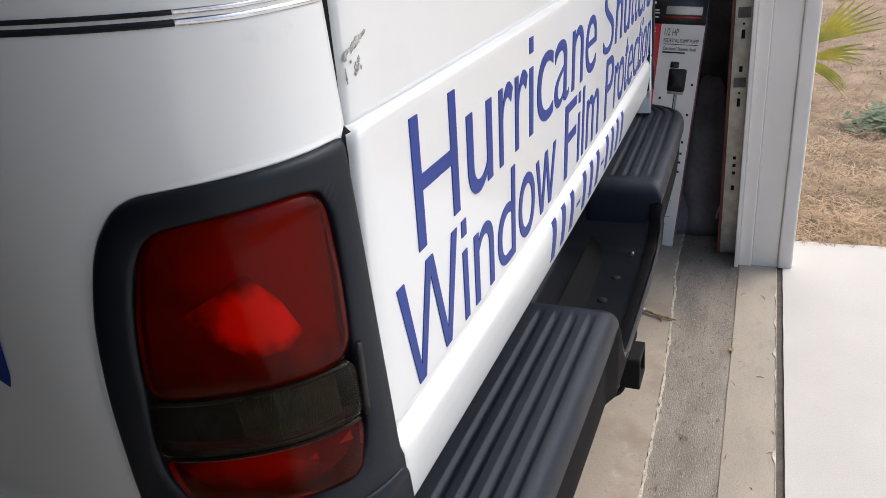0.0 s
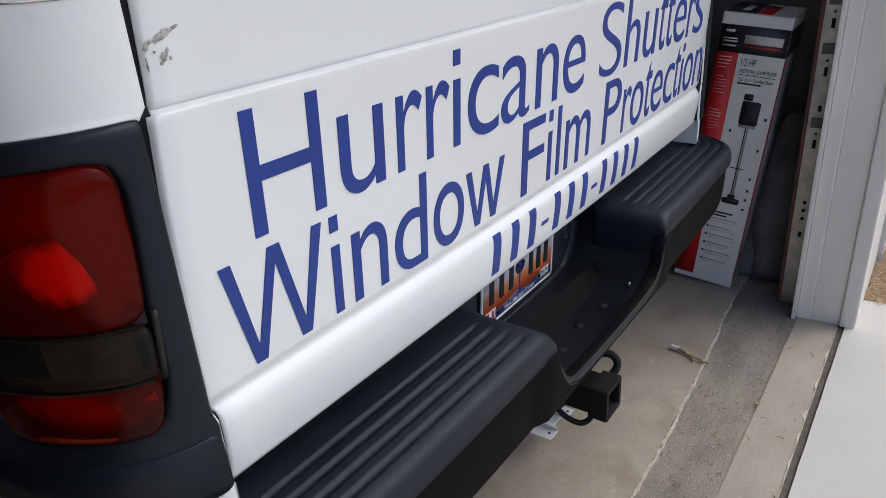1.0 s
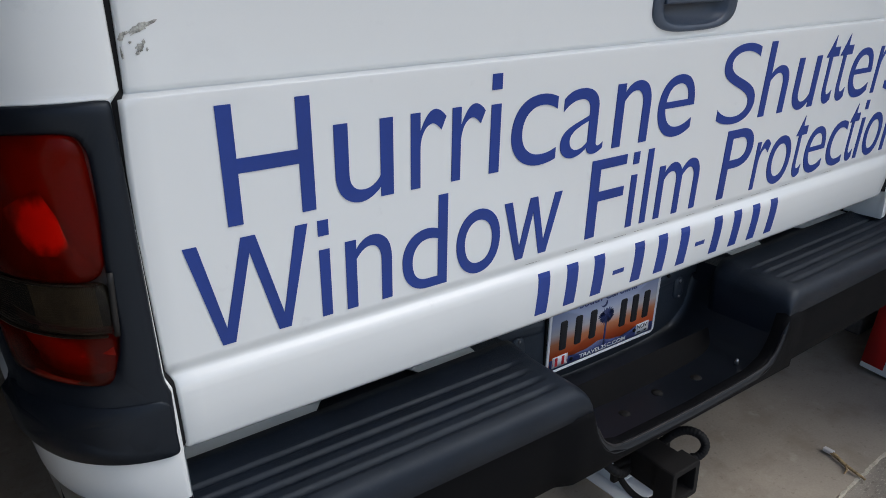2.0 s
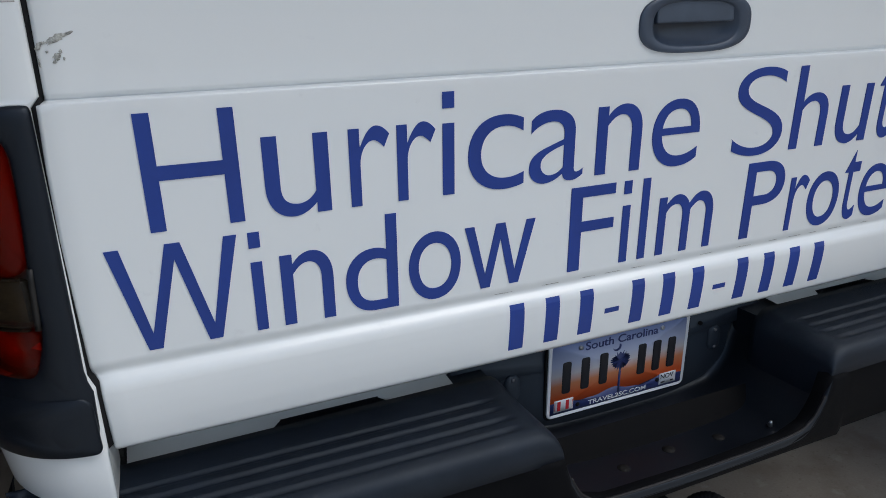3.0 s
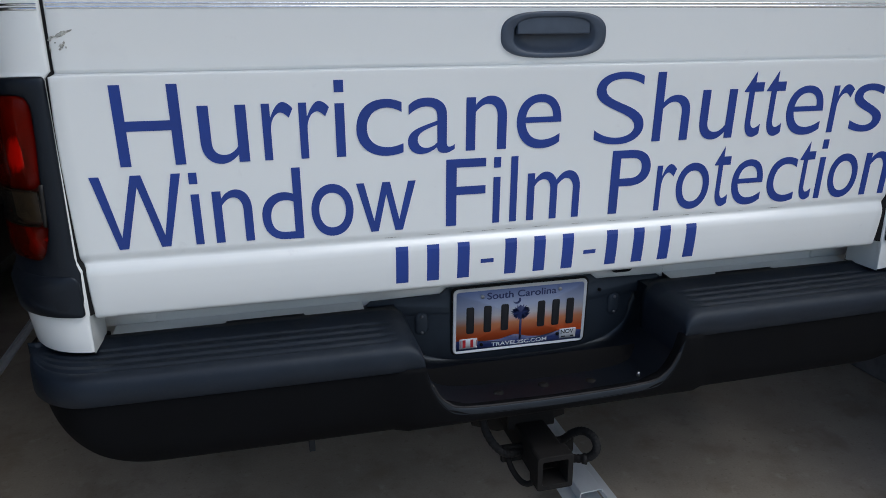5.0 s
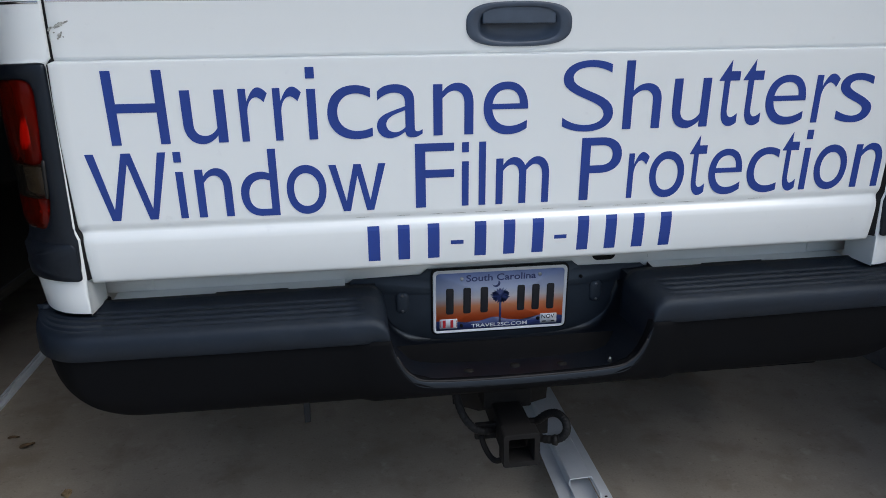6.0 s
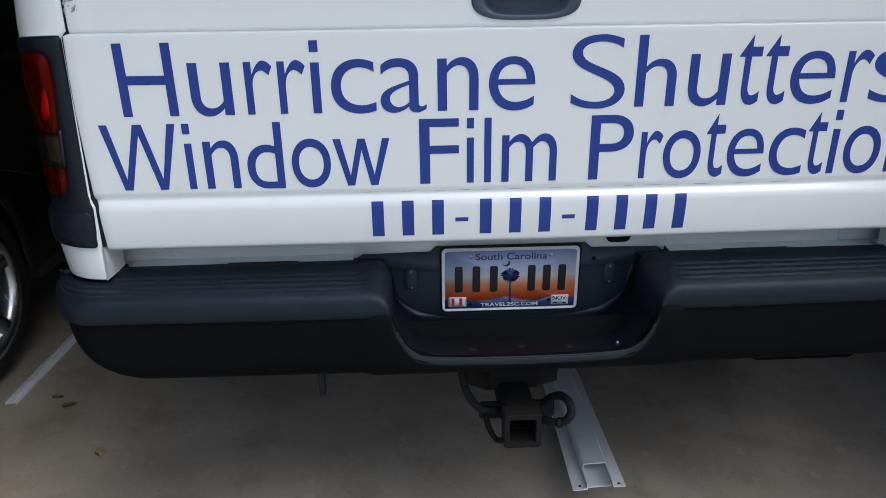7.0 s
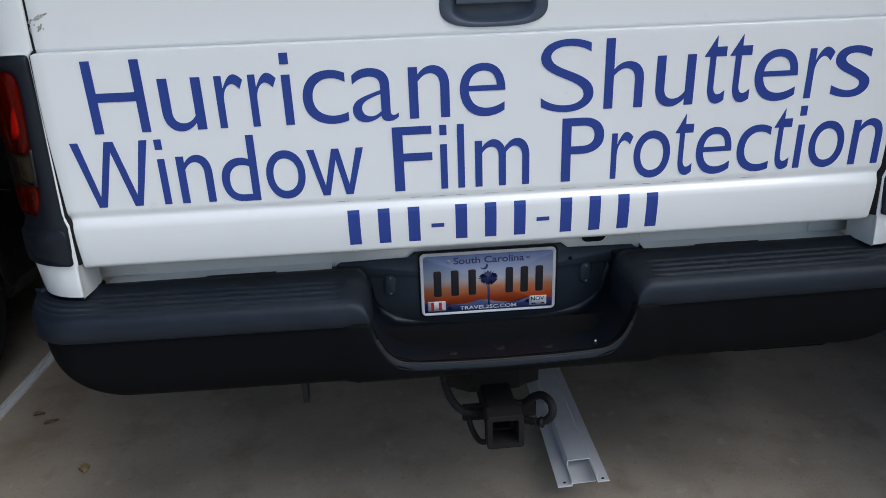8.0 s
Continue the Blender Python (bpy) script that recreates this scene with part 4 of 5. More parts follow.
# centre step trough and plate bracket
LIP_LINE = bend([(-0.262, 0.676, 0), (-0.247, 0.636, 0), (-0.224, 0.604, 0), (-0.178, 0.588, 0), (0.0, 0.5835, 0), (0.178, 0.588, 0), (0.224, 0.604, 0), (0.247, 0.636, 0), (0.262, 0.676, 0)], 65)
rows = []
for i, p in enumerate(LIP_LINE):
    d = (LIP_LINE[min(i + 1, 64)] - LIP_LINE[max(i - 1, 0)]).normalized()
    out = Vector((d.y, -d.x, 0))
    x, z = p.x, p.y
    q = p + out * 0.017
    rows.append([(x, -0.098, z - 0.014), (x, -0.0972, z - 0.003), (x, -0.0945, z), (x, -0.0915, z - 0.001), (p.x + out.x * 0.010, -0.076, z + out.y * 0.010), (q.x, -0.055, q.y), (q.x, 0.06, q.y - 0.002),
                 (q.x, 0.120, q.y), (q.x * 0.995, 0.134, q.y + 0.004), (q.x * 0.99, 0.139, q.y + 0.014), (q.x * 0.99, 0.140, max(q.y + 0.03, 0.62)), (q.x * 0.99, 0.140, 0.720)])
sheet("centre_step", rows, STEEL, bumper, "black steel centre step with rolled front lip")
tube("step_lip", [(p.x, -0.0950, p.y) for p in LIP_LINE[6:-6]], 0.0022, LIP, bumper, "worn rolled edge of the step", sides=8)
# plate bracket: a flat panel with a round lower edge and wings behind the pads
low = [(0.262 * math.copysign(abs(math.cos(a)) ** 0.62, math.cos(a)), 0.662 - 0.094 * abs(math.sin(a)) ** 0.85) for a in np.linspace(math.pi, 0, 41)[::-1]]
low = [(u, v) for u, v in sorted(low, key=lambda q: q[0])]
panel = [*low, (0.270, 0.690), (0.330, 0.696), (0.338, 0.720), (0.328, 0.728), (0.18, 0.730), (0.165, 0.742), (-0.165, 0.742), (-0.18, 0.730), (-0.328, 0.728), (-0.338, 0.720), (-0.330, 0.696), (-0.270, 0.690)]
rings("plate_bracket", dense(panel, 0.01), [(1.0, 0.0), (1.0, 0.004), (0.985, 0.0065), (0.0, 0.0065)], lambda u, v, h: (u, 0.1390 - h, v), BRACKET, bumper, "dark grey plate bracket panel")
for sx in (-1, 1):
    oval = [(sx * 0.222 + x, 0.668 + z) for x, z in rounded(0.030, 0.052, 0.0145, 8)]
    rings("plate_lamp", oval, [(1.0, 0.0), (1.0, 0.002), (0.9, 0.005), (0.55, 0.007), (0.0, 0.0075)], lambda u, v, h: (u, 0.1335 - h, v), BRACKET, bumper, "oval black plate lamp")
    for dz in (-0.018, 0.018):
        tube("screw", [(sx * 0.222, 0.132, 0.668 + dz), (sx * 0.222, 0.1265, 0.668 + dz), (sx * 0.222, 0.125, 0.668 + dz)], lambda t: 0.0036 if t < 0.9 else 0.0018, DULLSCREW, bumper, sides=10)
tube("screw", [(0.185, 0.134, 0.706), (0.185, 0.128, 0.706)], 0.004, RUBBER, bumper, sides=10)
for x, y in ((-0.10, -0.02), (0.0, -0.01), (0.10, -0.02)):
    tube("carriage_bolt", [(x, y, 0.560), (x, y, 0.567), (x, y, 0.569)], lambda t: 0.011 if t < 0.9 else 0.004, HITCH, bumper, "flat black bolt head", sides=14)
tube("screw", [(0.196, -0.040, 0.574), (0.196, -0.042, 0.584)], lambda t: 0.0045 if t < 0.9 else 0.0025, SCREW, bumper, "shiny bolt", sides=10)

# ---- number plate: sunset print, no legible number ----
plate = link_mesh("license_plate", bpy.data.meshes.new("license_plate"), PLATEWHITE, truck, "license plate with blue to orange sunset print and palm tree")
PM = pose(-0.002, 0.1285, 0.6640, 3.0, 0.3, 0)


def on_plate(u, v, h):
    return tuple(PM @ Vector((u, -h, v)))


rings("plate_frame", rounded(0.313, 0.160, 0.012, 6), [(1.0, -0.003), (1.0, 0.0005), (0.99, 0.0012), (0.0, 0.0012)], on_plate, RUBBER, plate, "thin black plate backing")
rings("plate_blank", rounded(0.305, 0.152, 0.011, 6), [(1.0, 0.0012), (1.0, 0.0032), (0.992, 0.0038), (0.975, 0.0038), (0.968, 0.0030), (0.0, 0.0030)], on_plate, PLATEWHITE, plate, "white plate rim")
rings("plate_print", rounded(0.291, 0.138, 0.007, 6), [(1.0, 0.0030), (1.0, 0.0034), (0.0, 0.0034)], on_plate, PLATEPRINT, plate, "sunset print")
ridge = [(0.1455, -0.069), *[(0.1455 - 0.291 * k / 40, -0.048 + 0.006 * noise.noise((k * 0.21, 2, 0)) + 0.004 * math.sin(k * 0.35)) for k in range(41)], (-0.1455, -0.069)]
rings("hill_print", ridge, [(1.0, 0.0034), (1.0, 0.0037), (0.0, 0.0037)], on_plate, PLATEBLUE, plate, "dark blue hills", centre=(0.0, -0.062))


def on_plate2(u, v, h):
    return on_plate(u, v, h + 0.0034)


def on_plate3(u, v, h):
    return on_plate(u, v, h + 0.0040)


lettering("plate_word", "South Carolina", -0.078, 0.080, 0.0475, 0.0635, on_plate2, PLATEBLUE, plate, depth=0.0004, bold=0.012)
lettering("plate_word", "TRAVEL2SC.COM", -0.066, 0.063, -0.0655, -0.0565, on_plate3, PLATEWHITE, plate, depth=0.0004, bold=0.014)
for a in (-0.128, -0.089, -0.050, 0.034, 0.068, 0.102):
    o = [(a + 0.013 + x, 0.002 + z) for x, z in rounded(0.017, 0.062, 0.004, 4)]
    rings("plate_bar", o, [(1.0, 0.0034), (1.0, 0.0048), (0.93, 0.0053), (0.0, 0.0053)], on_plate, INK, plate)
rings("palm_print", [(0.0 + x, -0.030 + z) for x, z in rounded(0.005, 0.055, 0.002, 3)], [(1.0, 0.0034), (1.0, 0.0037), (0.0, 0.0037)], on_plate, PLATEBLUE, plate)
crown = [(0.0195 * (1 + 0.28 * math.sin(k * 2.9)) * math.cos(k / 44 * 2 * math.pi), 0.010 + 0.0165 * (1 + 0.25 * math.sin(k * 3.7)) * math.sin(k / 44 * 2 * math.pi)) for k in range(44)]
rings("palm_print", crown, [(1.0, 0.0034), (1.0, 0.0037), (0.0, 0.0037)], on_plate, PLATEBLUE, plate)
moon = [(-0.010 + 0.009 * math.cos(radians(a)), 0.040 + 0.009 * math.sin(radians(a))) for a in range(-170, 31, 20)] + [(-0.013 + 0.0075 * math.cos(radians(a)), 0.0425 + 0.0075 * math.sin(radians(a))) for a in range(20, -161, -20)]
solid("moon_print", [on_plate(u, v, 0.0037) for u, v in moon], [tuple(range(len(moon)))], PLATEBLUE, plate, smooth=False)
for a, w, mt in ((-0.118, 0.040, STICKRED), (0.113, 0.039, INK)):
    rings("sticker", [(a + x, -0.053 + z) for x, z in rounded(w, 0.024, 0.001, 2)], [(1.0, 0.0036), (1.0, 0.0041), (0.0, 0.0041)], on_plate, PLATEWHITE, plate, "white renewal sticker")


def on_sticker(u, v, h):
    return on_plate(u, v, h + 0.0041)


lettering("sticker_word", "NOV", 0.097, 0.127, -0.0535, -0.0435, on_sticker, INK, plate, depth=0.0003, bold=0.012)
lettering("sticker_word", "11", -0.131, -0.107, -0.0625, -0.0435, on_sticker, STICKRED, plate, depth=0.0003, bold=0.045)
for k in (-0.1362, -0.0998):
    rings("sticker_bar", [(k + x, -0.053 + z) for x, z in rounded(0.0008, 0.016, 0.0003, 2)], [(1.0, 0.0041), (1.0, 0.0044), (0.0, 0.0044)], on_plate, STICKRED, plate)
for k, w in ((0.103, 0.010), (0.124, 0.008)):
    rings("sticker_bar", [(k + x, -0.0605 + z) for x, z in rounded(w, 0.003, 0.001, 2)], [(1.0, 0.0041), (1.0, 0.0044), (0.0, 0.0044)], on_plate, INK, plate)
for a, b in ((-0.0885, 0.0555), (0.0885, 0.0575), (-0.0885, -0.0585), (0.0885, -0.052)):
    tube("screw", [on_plate(a, b, 0.003), on_plate(a, b, 0.0055), on_plate(a, b, 0.0062)], lambda t: 0.0042 if t < 0.9 else 0.002, SCREW if b > 0 else RUBBER, plate, sides=10)

# ---- tow hitch ----
hitch = link_mesh("hitch_receiver", bpy.data.meshes.new("hitch_receiver"), HITCH, truck, "black square tow receiver with cable loops")


def square_tube(name, w, y0, y1, wall, cx, cz, mat, parent, label=""):
    ro, ri = rounded(w, w, 0.006, 3), rounded(w - 2 * wall, w - 2 * wall, 0.003, 3)
    rows = [[(cx + u, y, cz + v) for u, v in o] for o, y in ((ro, y1), (ro, y0 + 0.002), ([(u * 0.97, v * 0.97) for u, v in ro], y0), ([(u * 1.03, v * 1.03) for u, v in ri], y0), (ri, y0 + 0.003), (ri, y1))]
    return sheet(name, rows, mat, parent, label, wrap=True, smooth=False)


square_tube("collar", 0.077, -0.095, -0.055, 0.012, -0.003, 0.413, HITCH, hitch, "black receiver collar")
square_tube("receiver_tube", 0.066, -0.055, 0.40, 0.0065, -0.003, 0.413, HITCH, hitch)
square_tube("rusty_liner", 0.051, -0.045, 0.30, 0.0035, -0.003, 0.413, RUSTY, hitch, "rusty inside of the tube")
tube("cross_tube", [(-0.52, 0.34, 0.46), (0.52, 0.34, 0.46)], 0.035, HITCH, hitch)
block("hanger_plate", (-0.055, 0.05, 0.43), (0.055, 0.30, 0.535), HITCH, hitch, "", 0.004)
block("loop_plate", (-0.082, 0.005, 0.383), (0.082, 0.018, 0.422), HITCH, hitch, "", 0.004)


def corrugated(pts, r, n, name="cable_conduit"):
    line = bend(pts, n)
    return tube(name, line, lambda t: r * (1 + 0.06 * math.sin(t * n * 1.57)), RUBBER, hitch, "black corrugated cable conduit", sides=10)


corrugated([(-0.116, 0.05, 0.565), (-0.118, 0.035, 0.49), (-0.108, 0.012, 0.446), (-0.085, -0.006, 0.420), (-0.055, 0.0, 0.408), (-0.02, 0.03, 0.404)], 0.0085, 90)
corrugated([(0.020, 0.05, 0.400), (0.052, 0.014, 0.412), (0.074, -0.004, 0.438), (0.090, -0.022, 0.450), (0.102, -0.045, 0.446), (0.103, -0.058, 0.428), (0.090, -0.054, 0.408), (0.062, -0.036, 0.398), (0.028, 0.0, 0.396)], 0.0088, 130)
tube("cable_tie", [(0.086, -0.053, 0.402), (0.078, -0.047, 0.402)], 0.0115, RUBBER, hitch, sides=10)
tube("chain_loop", bend([(-0.030, 0.030, 0.398), (-0.058, 0.016, 0.404), (-0.068, 0.000, 0.392), (-0.062, -0.022, 0.373), (-0.050, -0.044, 0.363), (-0.036, -0.058, 0.374), (-0.030, -0.050, 0.400)], 40), 0.0062, HITCH, hitch, "bent steel chain loop")
rings("hanger_bracket", dense([(-0.112, 0.408), (-0.052, 0.384), (0.052, 0.388), (0.112, 0.404), (0.118, 0.545), (-0.118, 0.545)], 0.02), [(1.0, 0.0), (1.0, 0.008), (0.97, 0.010), (0.0, 0.010)],
      lambda u, v, h: (u, 0.135 - h, v), HITCH, hitch, "black hitch bracket")

# ---- the rest of the truck, seen under and beyond the bumper ----
block("muffler", (0.68, 0.32, 0.325), (0.97, 0.75, 0.40), VALANCE, truck, "", 0.02)
block("hanger_strap", (-0.470, 0.30, 0.29), (-0.455, 0.33, 0.42), STEEL, truck, "small grey strap", 0.002)
block("frame_rail", (-0.52, 0.16, 0.50), (-0.42, 5.2, 0.62), VALANCE, truck, "", 0.01)
block("frame_rail", (0.42, 0.16, 0.50), (0.52, 5.2, 0.62), VALANCE, truck, "", 0.01)
block("bed_floor", (-0.845, 0.06, 0.80), (0.845, 2.2, 0.86), BEDWHITE, truck)
block("bed_headboard", (-0.95, 2.2, 0.70), (0.95, 2.25, 1.40), WHITE, truck, "", 0.01)
cabrows = []
for y, hw, zt in ((2.27, 0.93, 1.40), (2.30, 0.965, 1.42), (4.05, 0.965, 1.40), (4.15, 0.95, 1.28), (5.45, 0.90, 1.18), (5.62, 0.80, 1.05)):
    cabrows.append([(hw, y, 0.48), (hw * 1.0, y, 0.80), (hw, y, zt - 0.05), (hw * 0.95, y, zt), (-hw * 0.95, y, zt), (-hw, y, zt - 0.05), (-hw, y, 0.80), (-hw, y, 0.48)])
sheet("cab_body", cabrows, WHITE, truck, "white cab and hood", wrap=True, caps=True, smooth=False)
roof = []
for z, y0, y1, hw in ((1.40, 2.30, 4.0, 0.93), (1.60, 2.36, 3.80, 0.86), (1.84, 2.46, 3.45, 0.76), (1.90, 2.60, 3.30, 0.66)):
    roof.append([(hw, y0, z), (hw, y1, z), (-hw, y1, z), (-hw, y0, z)])
sheet("greenhouse", roof, WHITE, truck, "white cab roof", wrap=True, caps=True, smooth=False)
solid("rear_window", [(-0.62, 2.345, 1.47), (0.62, 2.345, 1.47), (0.55, 2.43, 1.80), (-0.55, 2.43, 1.80), (-0.62, 2.30, 1.47), (0.62, 2.30, 1.47), (0.55, 2.41, 1.80), (-0.55, 2.41, 1.80)],
      [(0, 1, 2, 3), (4, 5, 6, 7), (0, 1, 5, 4), (2, 3, 7, 6), (1, 2, 6, 5), (0, 3, 7, 4)], GLASS, truck, "dark rear window", smooth=False)


def wheel(parent, cx, cy, cz, R, r, width, side, spokes=5):
    """A wheel standing along y; side is +1 or -1, the way its outer face looks along x."""
    w = link_mesh("wheel", bpy.data.meshes.new("wheel"), TYRE, parent, "black tyre on a machined alloy rim")
    prof = [(-width / 2, r), (-width / 2, r + 0.02), (-width / 2 - 0.004, (R + r) / 2), (-width / 2 + 0.012, R - 0.03), (-width / 2 + 0.035, R - 0.006), (0, R), (width / 2 - 0.035, R - 0.006), (width / 2 - 0.012, R - 0.03), (width / 2 + 0.004, (R + r) / 2), (width / 2, r + 0.02), (width / 2, r)]
    ang = np.linspace(0, 2 * math.pi, 49)[:-1]

    def turn(pr, name, mat, label=""):
        rows = [[(cx + side * a, cy + q * math.cos(t), cz + q * math.sin(t)) for t in ang] for a, q in pr]
        return sheet(name, rows, mat, w, label, wrap=True)

    turn(prof, "tyre", TYRE, "black rubber tyre")
    turn([(-width / 2, r), (width / 2 - 0.004, r + 0.004), (width / 2 + 0.004, r), (width / 2 + 0.002, r - 0.022), (width / 2 - 0.03, r - 0.035), (-width / 2 + 0.03, r - 0.04)], "rim", RIM, "bright machined rim lip")
    turn([(width / 2 - 0.06, r - 0.03), (width / 2 - 0.075, 0.01)], "brake_shadow_disc", RUBBER)
    turn([(width / 2 - 0.045, 0.075), (width / 2 - 0.012, 0.070), (width / 2 - 0.004, 0.045), (width / 2, 0.012), (width / 2, 0.001)], "hub", RIM)
    for k in range(spokes):
        a = k / spokes * 2 * math.pi + 0.35
        c, s = math.cos(a), math.sin(a)
        pts = []
        for q, hw, d0 in ((0.055, 0.034, 0.012), (r * 0.55, 0.026, 0.020), (r - 0.022, 0.036, 0.010)):
            for off, dd in ((-hw, -0.03), (-hw * 0.8, 0.0), (hw * 0.8, 0.0), (hw, -0.03)):
                pts.append((cx + side * (width / 2 - d0 + dd), cy + c * q - s * off, cz + s * q + c * off))
        sheet("spoke", [pts[0:4], pts[4:8], pts[8:12]], RIM, w)
    return w


for sx in (-1, 1):
    for y in (1.22, 4.70):
        wheel(truck, sx * 0.85, y, 0.359, 0.37, 0.22, 0.24, sx)

truck.location.z = 0.011
truck.scale = (1.006, 1.0, 1.0)

# ---- black car parked alongside ----
car = thing("black_car", (-2.6, 2.6, 0), "black car parked beside the pickup with bright alloy wheels", "car")
CX0, CX1 = -1.735, -3.47


def car_section(y):
    k = min(1.0, max(0.0, min((y - 0.12) / 0.5, (4.9 - y) / 0.5)))
    r = 0.14 * (1 - math.sqrt(k * (2 - k)))
    x0, x1 = CX0 - r, CX1 + r
    roofz = float(np.interp(y, [0.12, 0.35, 0.75, 1.3, 2.9, 3.6, 4.3, 4.9], [0.95, 1.05, 1.48, 1.68, 1.70, 1.18, 1.10, 0.80]))
    belt = min(roofz - 0.05, 1.02)
    inset = 0.20 * max(0.0, roofz - 1.1) / 0.6
    return [(x0 - 0.03, y, 0.24), (x0, y, 0.32), (x0 + 0.012, y, 0.66), (x0 - 0.004, y, 0.90), (x0 - 0.03, y, belt), (x0 - 0.04 - inset, y, roofz - 0.03), (x0 - 0.12 - inset, y, roofz),
            (x1 + 0.12 + inset, y, roofz), (x1 + 0.04 + inset, y, roofz - 0.03), (x1 + 0.03, y, belt), (x1 + 0.004, y, 0.90), (x1 - 0.012, y, 0.66), (x1, y, 0.32), (x1 + 0.03, y, 0.24)]


ys = [0.12, 0.14, 0.2, 0.3, 0.45, *np.linspace(0.6, 1.6, 26), 2.0, 2.5, 3.0, *np.linspace(3.3, 4.3, 26), 4.5, 4.7, 4.82, 4.88, 4.9]


def arch(i, j):
    y, z = (ys[i] + ys[i + 1]) / 2, (0.24, 0.30, 0.5, 0.8)[min(j, 12 - j) if min(j, 12 - j) < 4 else 3]
    lo = min(j, 12 - j)
    return lo <= 1 and any(math.hypot(y - c, z - 0.34) < 0.40 for c in (0.97, 3.75))


rows = []
for y in ys:
    sec = car_section(y)
    for c in (0.97, 3.75):
        d = abs(y - c)
        if d < 0.39:
            top = 0.34 + math.sqrt(0.39 ** 2 - d ** 2)
            sec = [(p[0], p[1], max(p[2], min(top, 0.74))) if 0.2 < p[2] < 0.74 else p for p in sec]
    rows.append(sec)
sheet("car_body", rows, CARBLACK, car, "glossy black body", wrap=True, caps=True)
for sx, side in ((-1.82, 1), (-3.385, -1)):
    for y in (0.97, 3.75):
        wheel(car, sx, y, 0.34, 0.34, 0.245, 0.22, side, 5)
solid("side_window", [(CX0 - 0.045, 1.0, 1.05), (CX0 - 0.045, 2.9, 1.05), (CX0 - 0.21, 2.7, 1.56), (CX0 - 0.21, 1.35, 1.56), (CX0 - 0.06, 1.0, 1.05), (CX0 - 0.06, 2.9, 1.05), (CX0 - 0.23, 2.7, 1.56), (CX0 - 0.23, 1.35, 1.56)],
      [(0, 1, 2, 3), (4, 5, 6, 7), (0, 1, 5, 4), (2, 3, 7, 6), (1, 2, 6, 5), (0, 3, 7, 4)], GLASS, car, "dark side window", smooth=False)
tube("chrome_side_strip", bend([(CX0 + 0.016, 0.62, 0.66), (CX0 + 0.018, 0.9, 0.73), (CX0 + 0.018, 1.2, 0.74), (CX0 + 0.018, 1.5, 0.66)], 24), 0.003, RIM, car, "thin bright arch trim")
block("side_reflector", (CX0 - 0.02, 0.40, 0.505), (CX0 + 0.016, 0.56, 0.525), CHESTRED, car, "small dim side reflector", 0.003)

# ---- pump carton by the jamb ----
carton = thing("pump_carton", (1.45, 0.10, 0), "tall white, red and black printed pump carton tilting on the floor", "carton")
BW, BHT, BD, RISE = 0.2215, 1.019, 0.233, 1.0342
BMX = Matrix.Translation((1.4145, -0.0016, 0.0)) @ pose(0, 0, 0, 0, 0, 1.3) @ pose(0, 0, 0, 5.8, 0, 0) @ pose(0, 0, 0, 0, -1.5, 0)


def on_box(u, v, h):
    """u from the front's left edge, v up, h out of the front."""
    return tuple(BMX @ Vector((-h, BW - u, v * RISE)))


def on_box_side(u, v, h):
    return tuple(BMX @ Vector((u, -h, v * RISE)))


def on_box_top(u, v, h):
    return tuple(BMX @ Vector((v, BW - u, BHT + h)))


part("carton_body", box_bm((0, 0, 0), (BD, BW, BHT), 0.003), CARTON, carton, "white carton", m=BMX)


def print_patch(name, u0, u1, v0, v1, mat, where=on_box, h=0.0004, label=""):
    c = ((u0 + u1) / 2, (v0 + v1) / 2)
    o = [(u1, v1), (u0, v1), (u0, v0), (u1, v0)]
    return rings(name, o, [(1.0, -0.0006), (1.0, h), (0.0, h)], where, mat, carton, label)


def lifted(where, d):
    return lambda u, v, h: where(u, v, h + d)


print_patch("header_print", 0.001, BW - 0.001, 0.860, 0.948, CARTONBLACK)
print_patch("red_panel", 0.001, 0.073, 0.020, 0.860, CARTONRED)
print_patch("header_print", 0.001, BD - 0.001, 0.860, 0.948, CARTONBLACK, on_box_side)
print_patch("red_panel", 0.001, 0.030, 0.020, 0.860, CARTONRED, on_box_side)
print_patch("grey_panel", 0.0305, BD - 0.002, 0.020, 0.860, CARTONGREY, on_box_side)
print_patch("header_print", 0.004, 0.100, 0.012, 0.225, CARTONBLACK, on_box_top)
print_patch("red_panel", 0.102, 0.150, 0.012, 0.200, CARTONRED, on_box_top)
# brand mark as a plain pale bar on its red rule
print_patch("mark_bar", 0.084, 0.205, 0.893, 0.920, PALEINK, h=0.0009)
print_patch("mark_rule", 0.084, 0.205, 0.882, 0.886, CARTONRED, h=0.0009)
print_patch("mark_bar", 0.045, 0.070, 0.060, 0.180, PALEINK, on_box_top, 0.0009)
for k, (a, b, v) in enumerate(((0.018, 0.048, 0.925), (0.014, 0.060, 0.903), (0.014, 0.062, 0.894), (0.014, 0.060, 0.880))):
    print_patch("print_bar", a, b, v, v + (0.008 if k == 0 else 0.004), PALEINK, h=0.0008)
lettering("carton_word", "1/2 HP", 0.087, 0.135, 0.822, 0.846, lifted(on_box, 0.0004), INK, carton)
lettering("carton_word", "PEDESTAL SUMP PUMP", 0.087, 0.206, 0.799, 0.812, lifted(on_box, 0.0004), INK, carton)
print_patch("print_rule", 0.087, 0.206, 0.7915, 0.7935, INK, h=0.0007)
lettering("carton_word", "Cast Iron / Stainless Steel", 0.087, 0.200, 0.772, 0.784, lifted(on_box, 0.0004), INK, carton)
print_patch("print_bar", 0.087, 0.165, 0.762, 0.767, INK, h=0.0007)
rr = random.Random(6)
v = 0.842
